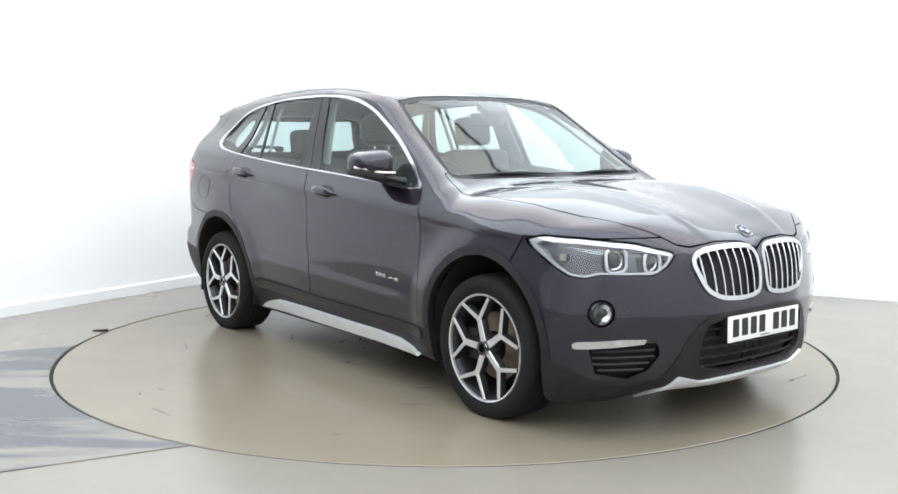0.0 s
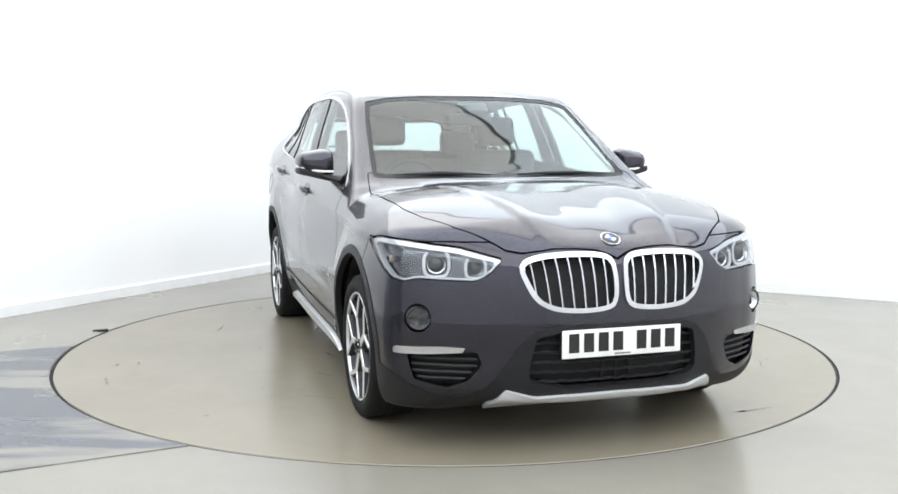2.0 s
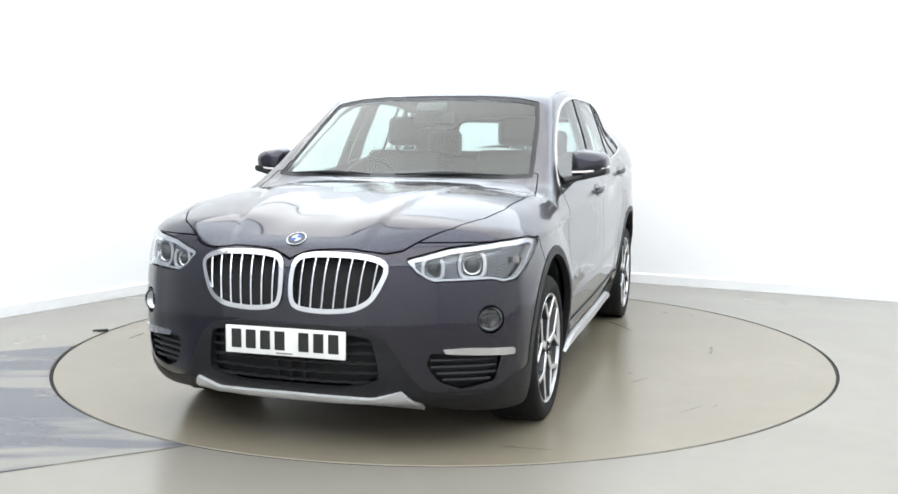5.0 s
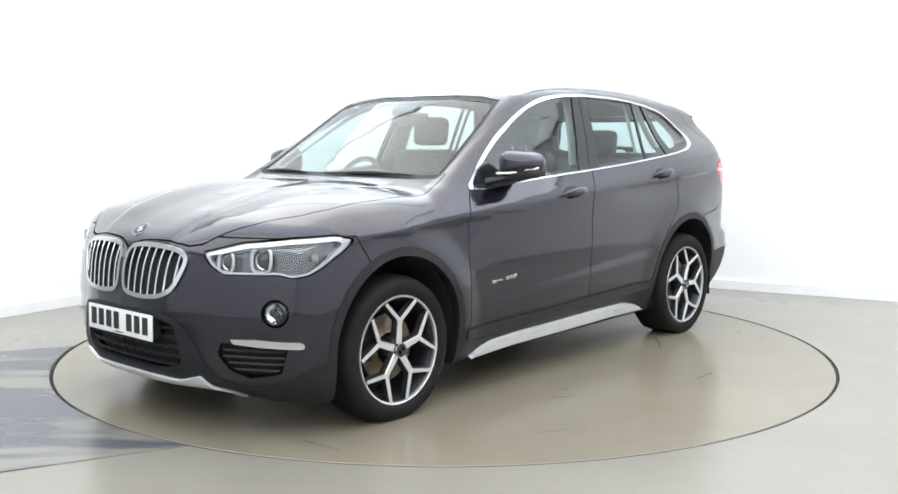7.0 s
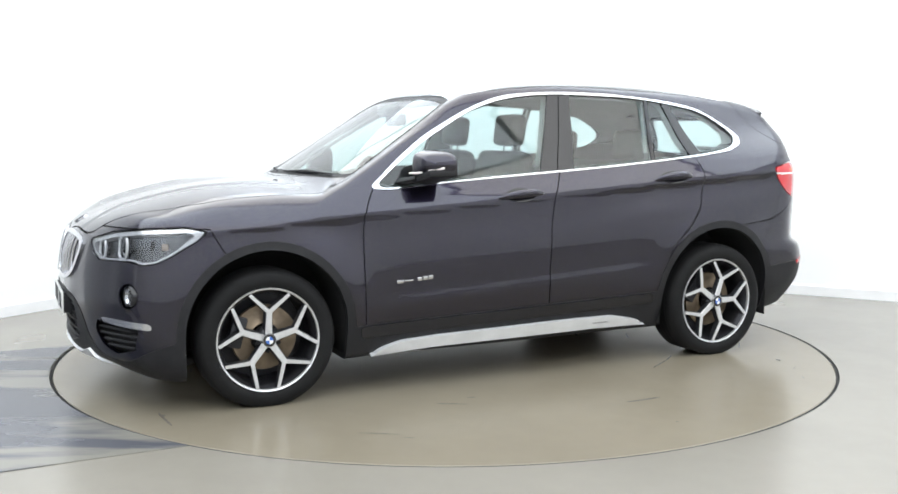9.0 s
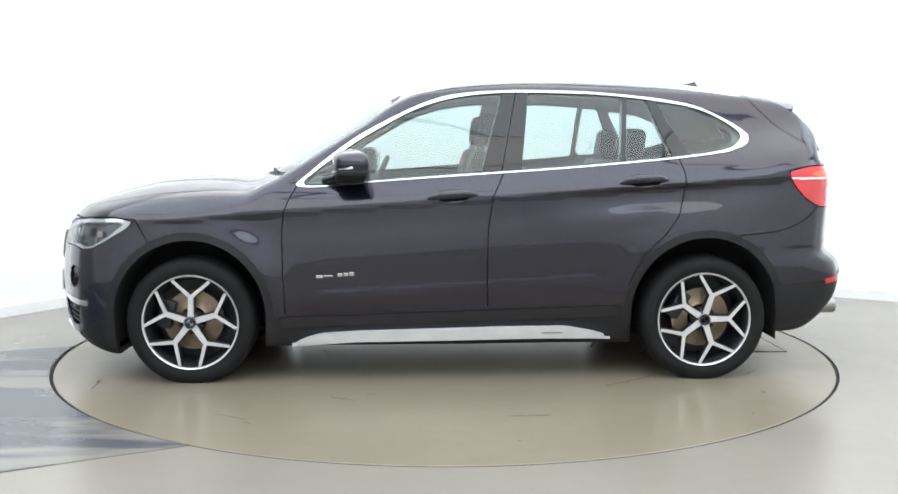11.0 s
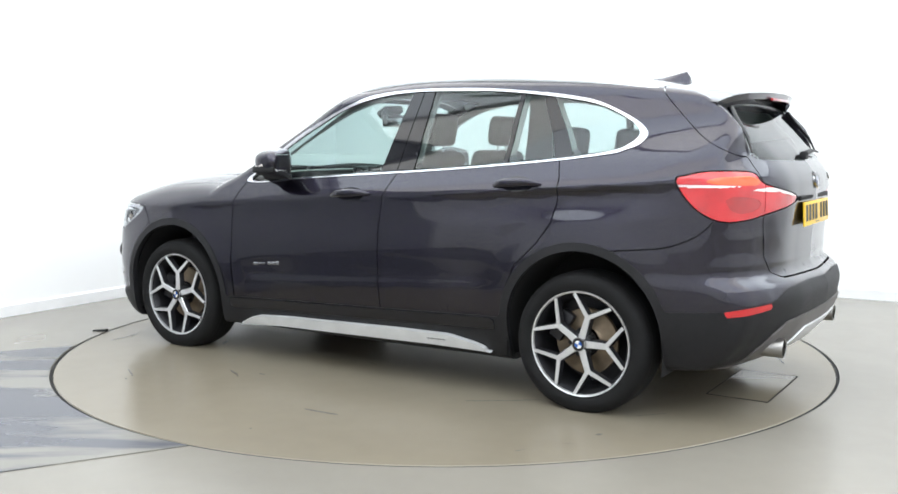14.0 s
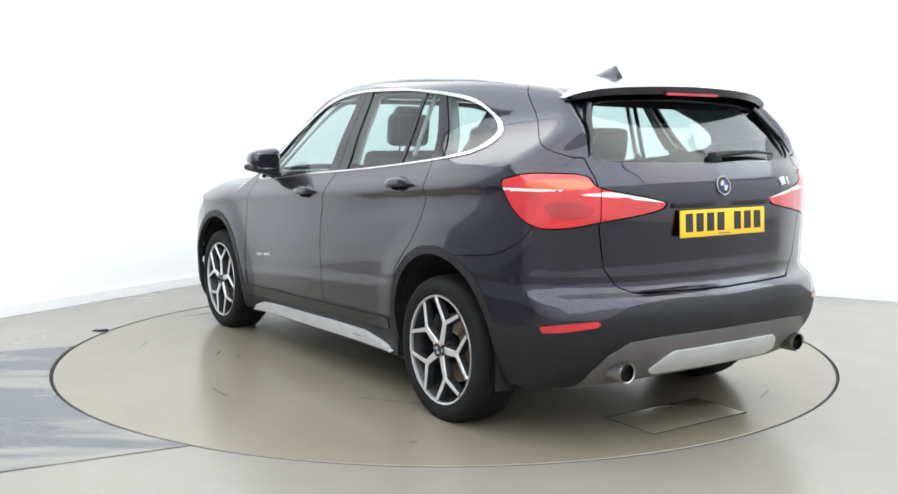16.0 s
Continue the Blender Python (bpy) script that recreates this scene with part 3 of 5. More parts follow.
def beyond(p, q):
    """Positive to the left of the line p -> q in the side view (x, z)."""
    d = np.array([q[0] - p[0], q[1] - p[1]])
    d = d / np.linalg.norm(d)
    return lambda v: d[0] * (v[:, 2] - p[1]) - d[1] * (v[:, 0] - p[0])


def all_of(*fns):
    return lambda v: np.max([f(v) for f in fns], 0)


def any_of(*fns):
    return lambda v: np.min([f(v) for f in fns], 0)


X = lambda v: v[:, 0]
Y = lambda v: v[:, 1]
Z = lambda v: v[:, 2]
FRONT_U = lambda v: (v[:, 1] - v[:, 0]) / math.sqrt(2)
REAR_U = lambda v: (v[:, 1] + v[:, 0]) / math.sqrt(2)
side = lambda pts: outline(pts, X, Z, lambda v: 0.45 - v[:, 1])
nose = lambda pts: outline(pts, Y, Z, lambda v: 1.3 - v[:, 0])
nose_corner = lambda pts: outline(pts, FRONT_U, Z, lambda v: 1.35 - v[:, 0])
tail = lambda pts: outline(pts, Y, Z, lambda v: v[:, 0] + 1.4)
tail_corner = lambda pts: outline(pts, REAR_U, Z, lambda v: v[:, 0] + 1.4)


def arch(radius):
    def fn(v):
        out = np.full(len(v), 1e9)
        for cx, cz in ((1.335, 0.36), (-1.335, 0.368)):
            dz = v[:, 2] - cz
            dz = np.where(dz < 0, dz * 0.35, dz)
            out = np.minimum(out, np.hypot(v[:, 0] - cx, dz) - radius)
        return np.maximum(out, 0.56 - v[:, 1])
    return fn


def cladding_line(v):
    """Height of the unpainted plastic's upper edge round the car."""
    ay = v[:, 1]
    front = curve(ay, [(0, 0.53), (0.25, 0.528), (0.371, 0.494), (0.43, 0.432), (0.479, 0.343), (0.53, 0.275), (0.64, 0.237), (0.73, 0.245), (0.8, 0.275), (0.9, 0.345)])
    mid = 0.376 - 0.03 * v[:, 0]
    rear = curve(ay, [(0, 0.611), (0.43, 0.612), (0.534, 0.60), (0.63, 0.563), (0.825, 0.53), (0.9, 0.495)])
    return np.where(v[:, 0] > 1.335, front, np.where(v[:, 0] < -1.335, rear, mid))


CHROME_OUT = [(0.80, 1.020), (0.73, 1.084), (0.646, 1.156), (0.496, 1.266), (0.335, 1.357), (0.181, 1.432), (0.031, 1.484), (-0.121, 1.507), (-0.272, 1.516), (-0.422, 1.519),
              (-0.721, 1.512), (-1.018, 1.488), (-1.166, 1.470), (-1.315, 1.441), (-1.461, 1.379), (-1.551, 1.325), (-1.592, 1.278), (-1.565, 1.23), (-1.495, 1.203),
              (-1.441, 1.188), (-1.152, 1.152), (-0.571, 1.101), (0.018, 1.061), (0.316, 1.040), (0.526, 1.023), (0.70, 1.007)]
CHROME_IN = [(0.748, 1.033), (0.712, 1.066), (0.622, 1.136), (0.484, 1.234), (0.330, 1.324), (0.181, 1.402), (0.029, 1.453), (-0.122, 1.480), (-0.272, 1.492), (-0.422, 1.494), (-0.720, 1.488),
             (-0.898, 1.476), (-1.106, 1.452), (-1.314, 1.415), (-1.458, 1.352), (-1.538, 1.290), (-1.512, 1.246), (-1.43, 1.211), (-1.153, 1.173), (-0.571, 1.121),
             (0.019, 1.081), (0.407, 1.050), (0.64, 1.030), (0.70, 1.026)]
HEADLIGHT = [(-1.138, 0.790), (-0.967, 0.834), (-0.750, 0.857), (-0.583, 0.862), (-0.505, 0.838), (-0.544, 0.798), (-0.634, 0.732), (-0.691, 0.701), (-0.759, 0.694),
             (-0.816, 0.708), (-1.045, 0.703), (-1.10, 0.735)]
KIDNEY = [(0.408, 0.748), (0.391, 0.781), (0.327, 0.802), (0.214, 0.811), (0.079, 0.806), (0.026, 0.781), (0.013, 0.713), (0.018, 0.625), (0.05, 0.590), (0.145, 0.578),
          (0.25, 0.583), (0.305, 0.597), (0.355, 0.630), (0.391, 0.695)]
VENT = [(-0.775, 0.412), (-1.062, 0.423), (-1.076, 0.372), (-1.023, 0.305), (-0.937, 0.272), (-0.805, 0.30)]
DRL = [(-0.712, 0.431), (-0.909, 0.443), (-1.04, 0.439), (-1.066, 0.425), (-0.906, 0.412), (-0.712, 0.400)]
LOWER_GRILLE = [(-0.2, 0.512), (0.336, 0.512), (0.37, 0.40), (0.371, 0.272), (-0.2, 0.272)]
SKID = [(-0.2, 0.252), (0.25, 0.245), (0.34, 0.240), (0.455, 0.270), (0.50, 0.205), (0.48, 0.15), (-0.2, 0.15)]
TAIL_LAMP = [(-0.635, 1.083), (-0.673, 1.105), (-0.758, 1.124), (-0.927, 1.123), (-0.994, 1.108), (-1.039, 1.066), (-1.285, 1.010), (-1.255, 0.970), (-1.042, 0.932),
             (-0.932, 0.912), (-0.797, 0.910), (-0.700, 0.967)]
WINDSCREEN = [(-0.2, 1.506), (0.295, 1.502), (0.462, 1.492), (0.60, 1.466), (0.643, 1.331), (0.671, 1.198), (0.694, 1.10), (0.70, 1.068), (0.566, 1.062), (0.264, 1.066), (-0.2, 1.068)]
REAR_WINDOW = [(-0.2, 1.435), (0.36, 1.425), (0.505, 1.40), (0.553, 1.346), (0.595, 1.25), (0.618, 1.19), (0.56, 1.166), (-0.2, 1.158)]
TAILGATE = [(-0.2, 1.46), (0.5, 1.45), (0.60, 1.42), (0.645, 1.33), (0.69, 1.222), (0.64, 1.185), (0.634, 1.13), (0.628, 1.10), (0.62, 0.906), (0.592, 0.745), (0.539, 0.673), (0.475, 0.646), (-0.2, 0.636)]
BONNET = [(1.06, -0.2), (1.06, 0.0), (1.03, 0.26), (0.93, 0.5), (0.85, 0.66), (0.84, 0.72), (1.0, 0.745), (1.3, 0.752), (1.6, 0.742), (1.75, 0.703), (1.92, 0.61), (2.056, 0.45),
          (2.083, 0.385), (2.096, 0.30), (2.118, 0.08), (2.14, 0.0), (2.14, -0.2)]
FRONT_DOOR = [(0.78, 1.03), (0.826, 0.954), (0.854, 0.881), (0.862, 0.79), (0.86, 0.582), (0.85, 0.305), (-0.205, 0.305), (-0.196, 0.368), (-0.190, 0.563), (-0.196, 0.80), (-0.219, 0.962), (-0.285, 1.1), (0.0, 1.078), (0.6, 1.034)]
REAR_DOOR = [(-0.29, 1.12), (-0.219, 0.962), (-0.196, 0.80), (-0.190, 0.563), (-0.196, 0.368), (-0.205, 0.305), (-0.905, 0.305), (-0.93, 0.5), (-1.0, 0.66), (-1.12, 0.775), (-1.187, 0.871), (-1.213, 0.981), (-1.219, 1.081), (-1.19, 1.18)]

CAR = empty("car")
tagged(CAR, "near-black violet compact sport utility car, clean and parked", "car")


def panel(name, skin, faces, mat, parent, offset=0.0, rim=0.012, halves="both", label=""):
    """Pieces of the skin as mesh objects: one over the middle line ('both'), or a left and a right one ('pair')."""
    used = sorted({i for f in faces for i in f})
    if not used:
        return []
    at = {i: k for k, i in enumerate(used)}
    v = settle(skin.fn, skin.v[used], 2)
    v[skin.v[used][:, 1] == 0, 1] = 0
    g, n = slope_of(skin.fn, v)
    nrm = g / n
    nrm[v[:, 1] == 0, 1] = 0
    v = v + nrm * offset
    polys = [tuple(at[i] for i in f) for f in faces]
    edges = {}
    for f in polys:
        for a, b in zip(f, f[1:] + f[:1]):
            if (b, a) in edges:
                del edges[(b, a)]
            else:
                edges[(a, b)] = 1
    co, no, fs = [*map(tuple, v)], [*map(tuple, nrm)], list(polys)
    if rim:
        for a, b in edges:
            if v[a][1] < 1e-4 and v[b][1] < 1e-4:
                continue
            p, q = v[a], v[b]
            pd, qd = p - nrm[a] * rim, q - nrm[b] * rim
            fnm = np.cross(q - p, pd - p)
            ln = np.linalg.norm(fnm)
            fnm = -fnm / ln if ln > 1e-12 else nrm[a]
            k = len(co)
            co += [tuple(p), tuple(pd), tuple(qd), tuple(q)]
            no += [tuple(fnm)] * 4
            fs.append((k, k + 1, k + 2, k + 3))
    made = []
    for sgns in ([(1, -1)] if halves == "both" else [(1,), (-1,)]):
        cc, nn, ff = [], [], []
        for s in sgns:
            k = len(cc)
            cc += [(x, s * y, z) for x, y, z in co]
            nn += [(x, s * y, z) for x, y, z in no]
            ff += [tuple(k + i for i in (f if s > 0 else f[::-1])) for f in fs]
        me = bpy.data.meshes.new(name)
        me.from_pydata(cc, [], ff)
        me.polygons.foreach_set("use_smooth", [True] * len(me.polygons))
        me.normals_split_custom_set_from_vertices(nn)
        me.materials.append(mat)
        ob = new(name, me)
        par = parent[0 if sgns[0] > 0 else 1] if isinstance(parent, (list, tuple)) else parent
        ob.parent = par
        tagged(ob, label)
        made.append(ob)
    return made


skin = Skin(body, 0.02, (-2.33, -0.06, 0.09), (2.29, 1.01, 1.67))
rest = skin.faces
G = 0.0028

# wheel arches are open
_, rest = skin.cut(rest, arch(0.385))
# side windows
chrome_band, rest = skin.cut(rest, lambda v: side(eased(CHROME_OUT, 3))(v) + 0.003)
glasshouse, chrome_band = skin.cut(chrome_band, lambda v: side(eased(CHROME_IN, 3))(v) - 0.009)
panel("window_chrome", skin, chrome_band, CHROME, CAR, offset=0.004, rim=0.01, halves="pair", label="bright chrome surround of the side windows")
FRONT_PANE = beyond((-0.165, 1.096), (-0.278, 1.492))
REAR_PANE = all_of(beyond((-0.416, 1.494), (-0.372, 1.10)), beyond((-0.892, 1.146), (-0.919, 1.47)))
FIXED_PANE = all_of(beyond((-0.943, 1.47), (-0.915, 1.146)), beyond((-1.168, 1.173), (-1.047, 1.464)))
QUARTER_PANE = beyond((-1.106, 1.452), (-1.242, 1.205))
front_glass, glasshouse = skin.cut(glasshouse, FRONT_PANE)
rear_zone, glasshouse = skin.cut(glasshouse, REAR_PANE)
fixed_zone, glasshouse = skin.cut(glasshouse, FIXED_PANE)
quarter_zone, glasshouse = skin.cut(glasshouse, QUARTER_PANE)
# windscreen and its black border
screen_all, rest = skin.cut(rest, outline(WINDSCREEN, Y, Z, lambda v: np.maximum(-0.1 - v[:, 0], v[:, 0] - 1.3)))
screen_glass, screen_edge = skin.cut(screen_all, lambda v: outline(WINDSCREEN, Y, Z)(v) + 0.022)
# lamps, grilles, plates in the nose
lamp_zone, rest = skin.cut(rest, nose_corner(HEADLIGHT), G)
kidney_zone, rest = skin.cut(rest, nose(eased(KIDNEY)))
kidney_hole, kidney_rim = skin.cut(kidney_zone, lambda v: nose(eased(KIDNEY))(v) + 0.019)
fog_at = lambda r: (lambda v: np.maximum(np.hypot(FRONT_U(v) + 0.828, v[:, 2] - 0.551) - r, 1.35 - v[:, 0]))
fog_zone, rest = skin.cut(rest, fog_at(0.058))
drl_zone, rest = skin.cut(rest, nose_corner(DRL))
vent_zone, rest = skin.cut(rest, nose_corner(VENT))
# tail lamps
tail_zone, rest = skin.cut(rest, tail_corner(eased(TAIL_LAMP, 3)), G)
# rear window
rear_pane, rest = skin.cut(rest, tail(rounded(REAR_WINDOW, 1)))
# unpainted lower body
clad, rest = skin.cut(rest, any_of(lambda v: v[:, 2] - cladding_line(v), arch(0.425)))
# painted panels
bonnet, rest = skin.cut(rest, outline(BONNET, X, Y, lambda v: 0.74 - v[:, 2]), G)
front_door, rest = skin.cut(rest, side(FRONT_DOOR), G)
rear_door, rest = skin.cut(rest, side(REAR_DOOR), G)
gate_seam = lambda v: np.maximum(v[:, 0] - curve(v[:, 2], [(1.15, -2.05), (1.18, -2.003), (1.267, -1.846), (1.39, -1.70), (1.492, -1.61), (1.6, -1.57)]), 1.185 - v[:, 2])
tailgate, rest = skin.cut(rest, any_of(outline(TAILGATE, Y, Z, lambda v: v[:, 0] + 1.75), gate_seam), G)
wing_seam = beyond((1.46, 0.60), (1.60, 0.852))
front_bumper, rest = skin.cut(rest, all_of(wing_seam, lambda v: v[:, 2] - 0.852), G)
rear_bumper, rest = skin.cut(rest, all_of(lambda v: v[:, 0] + 1.5, lambda v: v[:, 2] - curve(v[:, 0], [(-2.4, 0.95), (-1.95, 0.93), (-1.89, 0.864), (-1.8, 0.812), (-1.565, 0.77), (-1.4, 0.76)])), G)
fender, rest = skin.cut(rest, all_of(lambda v: 0.5 - v[:, 0], lambda v: v[:, 2] - 1.045), 0.0)
roof_top, quarter = skin.cut(rest, all_of(lambda v: 1.2 - v[:, 2], lambda v: v[:, 1] - 0.60, lambda v: -1.86 - v[:, 0]), 0.0)

panel("front_bumper", skin, front_bumper, PAINT, CAR, label="painted front bumper with openings for lamps")
panel("rear_bumper", skin, rear_bumper, PAINT, CAR)
panel("bonnet", skin, bonnet, PAINT, CAR, rim=0.02, label="sculpted bonnet with a raised middle")
panel("front_fender", skin, fender, PAINT, CAR, halves="pair")
panel("roof", skin, roof_top, PAINT, CAR, rim=0)
panel("rear_quarter", skin, quarter, PAINT, CAR, rim=0, halves="pair", label="painted pillars and rear quarter panel")
FRONT_DOORS = panel("front_door", skin, front_door, PAINT, CAR, rim=0.02, halves="pair", label="closed front door")
REAR_DOORS = panel("rear_door", skin, rear_door, PAINT, CAR, rim=0.02, halves="pair", label="closed rear door")
TAILGATE_PART = panel("tailgate", skin, tailgate, PAINT, CAR, rim=0.02, label="closed tailgate with recessed plate")[0]
middle_trim, glasshouse = skin.cut(glasshouse, lambda v: -0.65 - v[:, 0])
divider, rear_trim = skin.cut(glasshouse, lambda v: -0.985 - v[:, 0])
pillar_rear, pillar_front = skin.cut(middle_trim, beyond((-0.352, 1.507), (-0.264, 1.072)), 0.0025)
panel("pillar_trim", skin, pillar_front, GLOSS_BLACK, FRONT_DOORS, offset=-0.003, rim=0.015, halves="pair", label="gloss black pillar cover")
panel("pillar_trim", skin, pillar_rear, GLOSS_BLACK, REAR_DOORS, offset=-0.003, rim=0.015, halves="pair", label="gloss black pillar cover")
panel("window_divider", skin, divider, GLOSS_BLACK, REAR_DOORS, offset=-0.003, rim=0.01, halves="pair", label="slim black window divider")
panel("rear_pillar_trim", skin, rear_trim, GLOSS_BLACK, CAR, offset=-0.003, rim=0.01, halves="pair", label="gloss black rear pillar cover")
panel("window_pane", skin, front_glass, SIDE_GLASS, FRONT_DOORS, offset=-0.008, rim=0, halves="pair", label="clear front door glass")
panel("window_pane", skin, rear_zone, SIDE_GLASS, REAR_DOORS, offset=-0.008, rim=0, halves="pair", label="clear rear door glass")
panel("fixed_pane", skin, fixed_zone, SIDE_GLASS, REAR_DOORS, offset=-0.008, rim=0, halves="pair", label="small fixed rear door glass")
panel("quarter_window", skin, quarter_zone, SIDE_GLASS, CAR, offset=-0.008, rim=0, halves="pair", label="clear rear quarter glass")
panel("windscreen", skin, screen_glass, SCREEN_GLASS, CAR, offset=-0.004, rim=0, label="laminated windscreen with pale reflections")
panel("windscreen_border", skin, screen_edge, PLASTIC, CAR, offset=-0.003, rim=0.006, label="black border of the windscreen")
# one black band for the glass's printed edge and the painted-in shade below the spoiler
rear_band, rear_pane = skin.cut(rear_pane, lambda v: 1.392 + 0.03 * v[:, 1] ** 2 - v[:, 2])
panel("rear_window_band", skin, rear_band, GLOSS_BLACK, TAILGATE_PART, offset=-0.006, rim=0, label="black glass band along the top of the rear window, with the spoiler's shade painted in")
panel("rear_window", skin, rear_pane, SIDE_GLASS, TAILGATE_PART, offset=-0.006, rim=0, label="clear rear window")

# ---- unpainted plastic, split into its pieces ----
SILL_STRIP = [(0.83, 0.200), (0.74, 0.238), (0.664, 0.258), (0.466, 0.270), (-0.284, 0.287), (-0.609, 0.287), (-0.757, 0.258), (-0.87, 0.222), (-0.5, 0.226), (0.5, 0.214)]
DIFFUSER = [(-0.2, 0.478), (0.402, 0.472), (0.533, 0.461), (0.607, 0.408), (0.64, 0.334), (0.64, 0.15), (-0.2, 0.15)]
REAR_SKID = [(-0.2, 0.416), (0.31, 0.41), (0.345, 0.39), (0.392, 0.334), (0.36, 0.31), (-0.2, 0.31)]
REFLECTOR = [(-0.815, 0.534), (-1.058, 0.553), (-1.04, 0.526), (-0.815, 0.499)]
skid_zone, clad = skin.cut(clad, nose(SKID))
grille_zone, clad = skin.cut(clad, nose(rounded(LOWER_GRILLE, 1)))
reflect_zone, clad = skin.cut(clad, tail_corner(REFLECTOR))
rear_skid_zone, clad = skin.cut(clad, tail(REAR_SKID))
diffuser_zone, clad = skin.cut(clad, tail(DIFFUSER))
front_clad, clad = skin.cut(clad, lambda v: 1.335 - v[:, 0])
rear_clad, clad = skin.cut(clad, lambda v: v[:, 0] + 1.335)
under, sill = skin.cut(clad, lambda v: v[:, 1] - 0.6)
strip_zone, _ = skin.cut(sill, side(SILL_STRIP))
moulding, _ = skin.cut(sill, lambda v: np.maximum(np.abs(v[:, 2] - cladding_line(v) + 0.035) - 0.028, np.abs(v[:, 0]) - 0.88))
panel("front_lower_trim", skin, front_clad, PLASTIC, CAR, offset=0.003, rim=0.03, label="black plastic lower bumper and arch trim")
panel("rear_lower_trim", skin, rear_clad, PLASTIC, CAR, offset=0.003, rim=0.03, label="black plastic lower rear bumper and arch trim")
panel("sill_trim", skin, sill, PLASTIC, CAR, offset=0.003, rim=0.03, halves="pair", label="black plastic sill and arch trim")
panel("door_moulding", skin, moulding, GLOSS_BLACK, CAR, offset=0.009, rim=0.008, halves="pair", label="dark moulding along the lower doors")
panel("underbody", skin, under, DARK, CAR, rim=0)
panel("skid_plate", skin, skid_zone, SILVER, CAR, offset=0.016, rim=0.02, label="silver skid plate under the front bumper")
groove, strip_zone = skin.cut(strip_zone, lambda v: np.maximum(np.abs(v[:, 2] - 0.250 + 0.012 * v[:, 0]) - 0.004, np.abs(v[:, 0]) - 0.6))
strips = panel("sill_strip", skin, strip_zone, SILVER, CAR, offset=0.026, rim=0.03, halves="pair", label="satin silver strip along the sill")
panel("groove", skin, groove, GREY_TRIM, strips, offset=0.018, rim=0, halves="pair", label="dark groove along the strip")
panel("rear_diffuser", skin, diffuser_zone, GREY_TRIM, CAR, offset=0.012, rim=0.02, label="grey rear diffuser trim")
panel("rear_skid_plate", skin, rear_skid_zone, SILVER, CAR, offset=0.02, rim=0.025, label="silver insert under the rear bumper")
panel("rear_reflector", skin, reflect_zone, RED_LENS, CAR, offset=0.006, rim=0.01, halves="pair", label="slim red rear reflector")


# ---- places on the skin ----
def first_inside(pts):
    f = body(pts[:, 0], pts[:, 1], pts[:, 2])
    i = max(1, int(np.argmax(f < 0)))
    w = f[i - 1] / (f[i - 1] - f[i] + 1e-12)
    p = pts[i - 1] + (pts[i] - pts[i - 1]) * w
    e = 0.002
    q = p + e * np.array([(1, 0, 0), (-1, 0, 0), (0, 1, 0), (0, -1, 0), (0, 0, 1), (0, 0, -1)])
    d = body(q[:, 0], q[:, 1], q[:, 2])
    return Vector(p), Vector((d[0] - d[1], d[2] - d[3], d[4] - d[5])).normalized()


def on_side(x, z):
    y = np.linspace(1.05, 0.3, 160)
    return first_inside(np.stack([np.full_like(y, x), y, np.full_like(y, z)], -1))


def on_nose(y, z):
    x = np.linspace(2.3, 0.1, 500)
    return first_inside(np.stack([x, np.full_like(x, y), np.full_like(x, z)], -1))


def on_tail(y, z):
    x = np.linspace(-2.4, -1.2, 260)
    return first_inside(np.stack([x, np.full_like(x, y), np.full_like(x, z)], -1))


def on_top(x, y):
    z = np.linspace(1.7, 0.6, 240)
    return first_inside(np.stack([np.full_like(z, x), np.full_like(z, y), z], -1))


def on_corner(u, z, rear=False):
    w = np.linspace(2.6, 0.8, 300)
    k = -1 if rear else 1
    # u runs across the corner, w straight out of it
    x = k * (w - u) / math.sqrt(2) if not rear else (u - w) / math.sqrt(2)
    y = (w + u) / math.sqrt(2)
    return first_inside(np.stack([x, y, np.full_like(w, z)], -1))


def facing(p, n, s=1, up=(0, 0, 1)):
    """A pose at p whose y axis looks out along n, z about upright; s mirrors it to the other side of the car."""
    p, n = Vector(p), Vector(n)
    p.y, n.y = p.y * s, n.y * s
    x = n.cross(Vector(up)).normalized()
    z = x.cross(n).normalized()
    m = Matrix((x, n, z)).transposed().to_4x4()
    return Matrix.Translation(p) @ m


def flip(bm, s):
    if s < 0:
        bmesh.ops.scale(bm, vec=(1, -1, 1), verts=bm.verts[:])
        bmesh.ops.reverse_faces(bm, faces=bm.faces[:])
    return bm


def moved(bm, m):
    bmesh.ops.transform(bm, matrix=m, verts=bm.verts[:])
    return bm


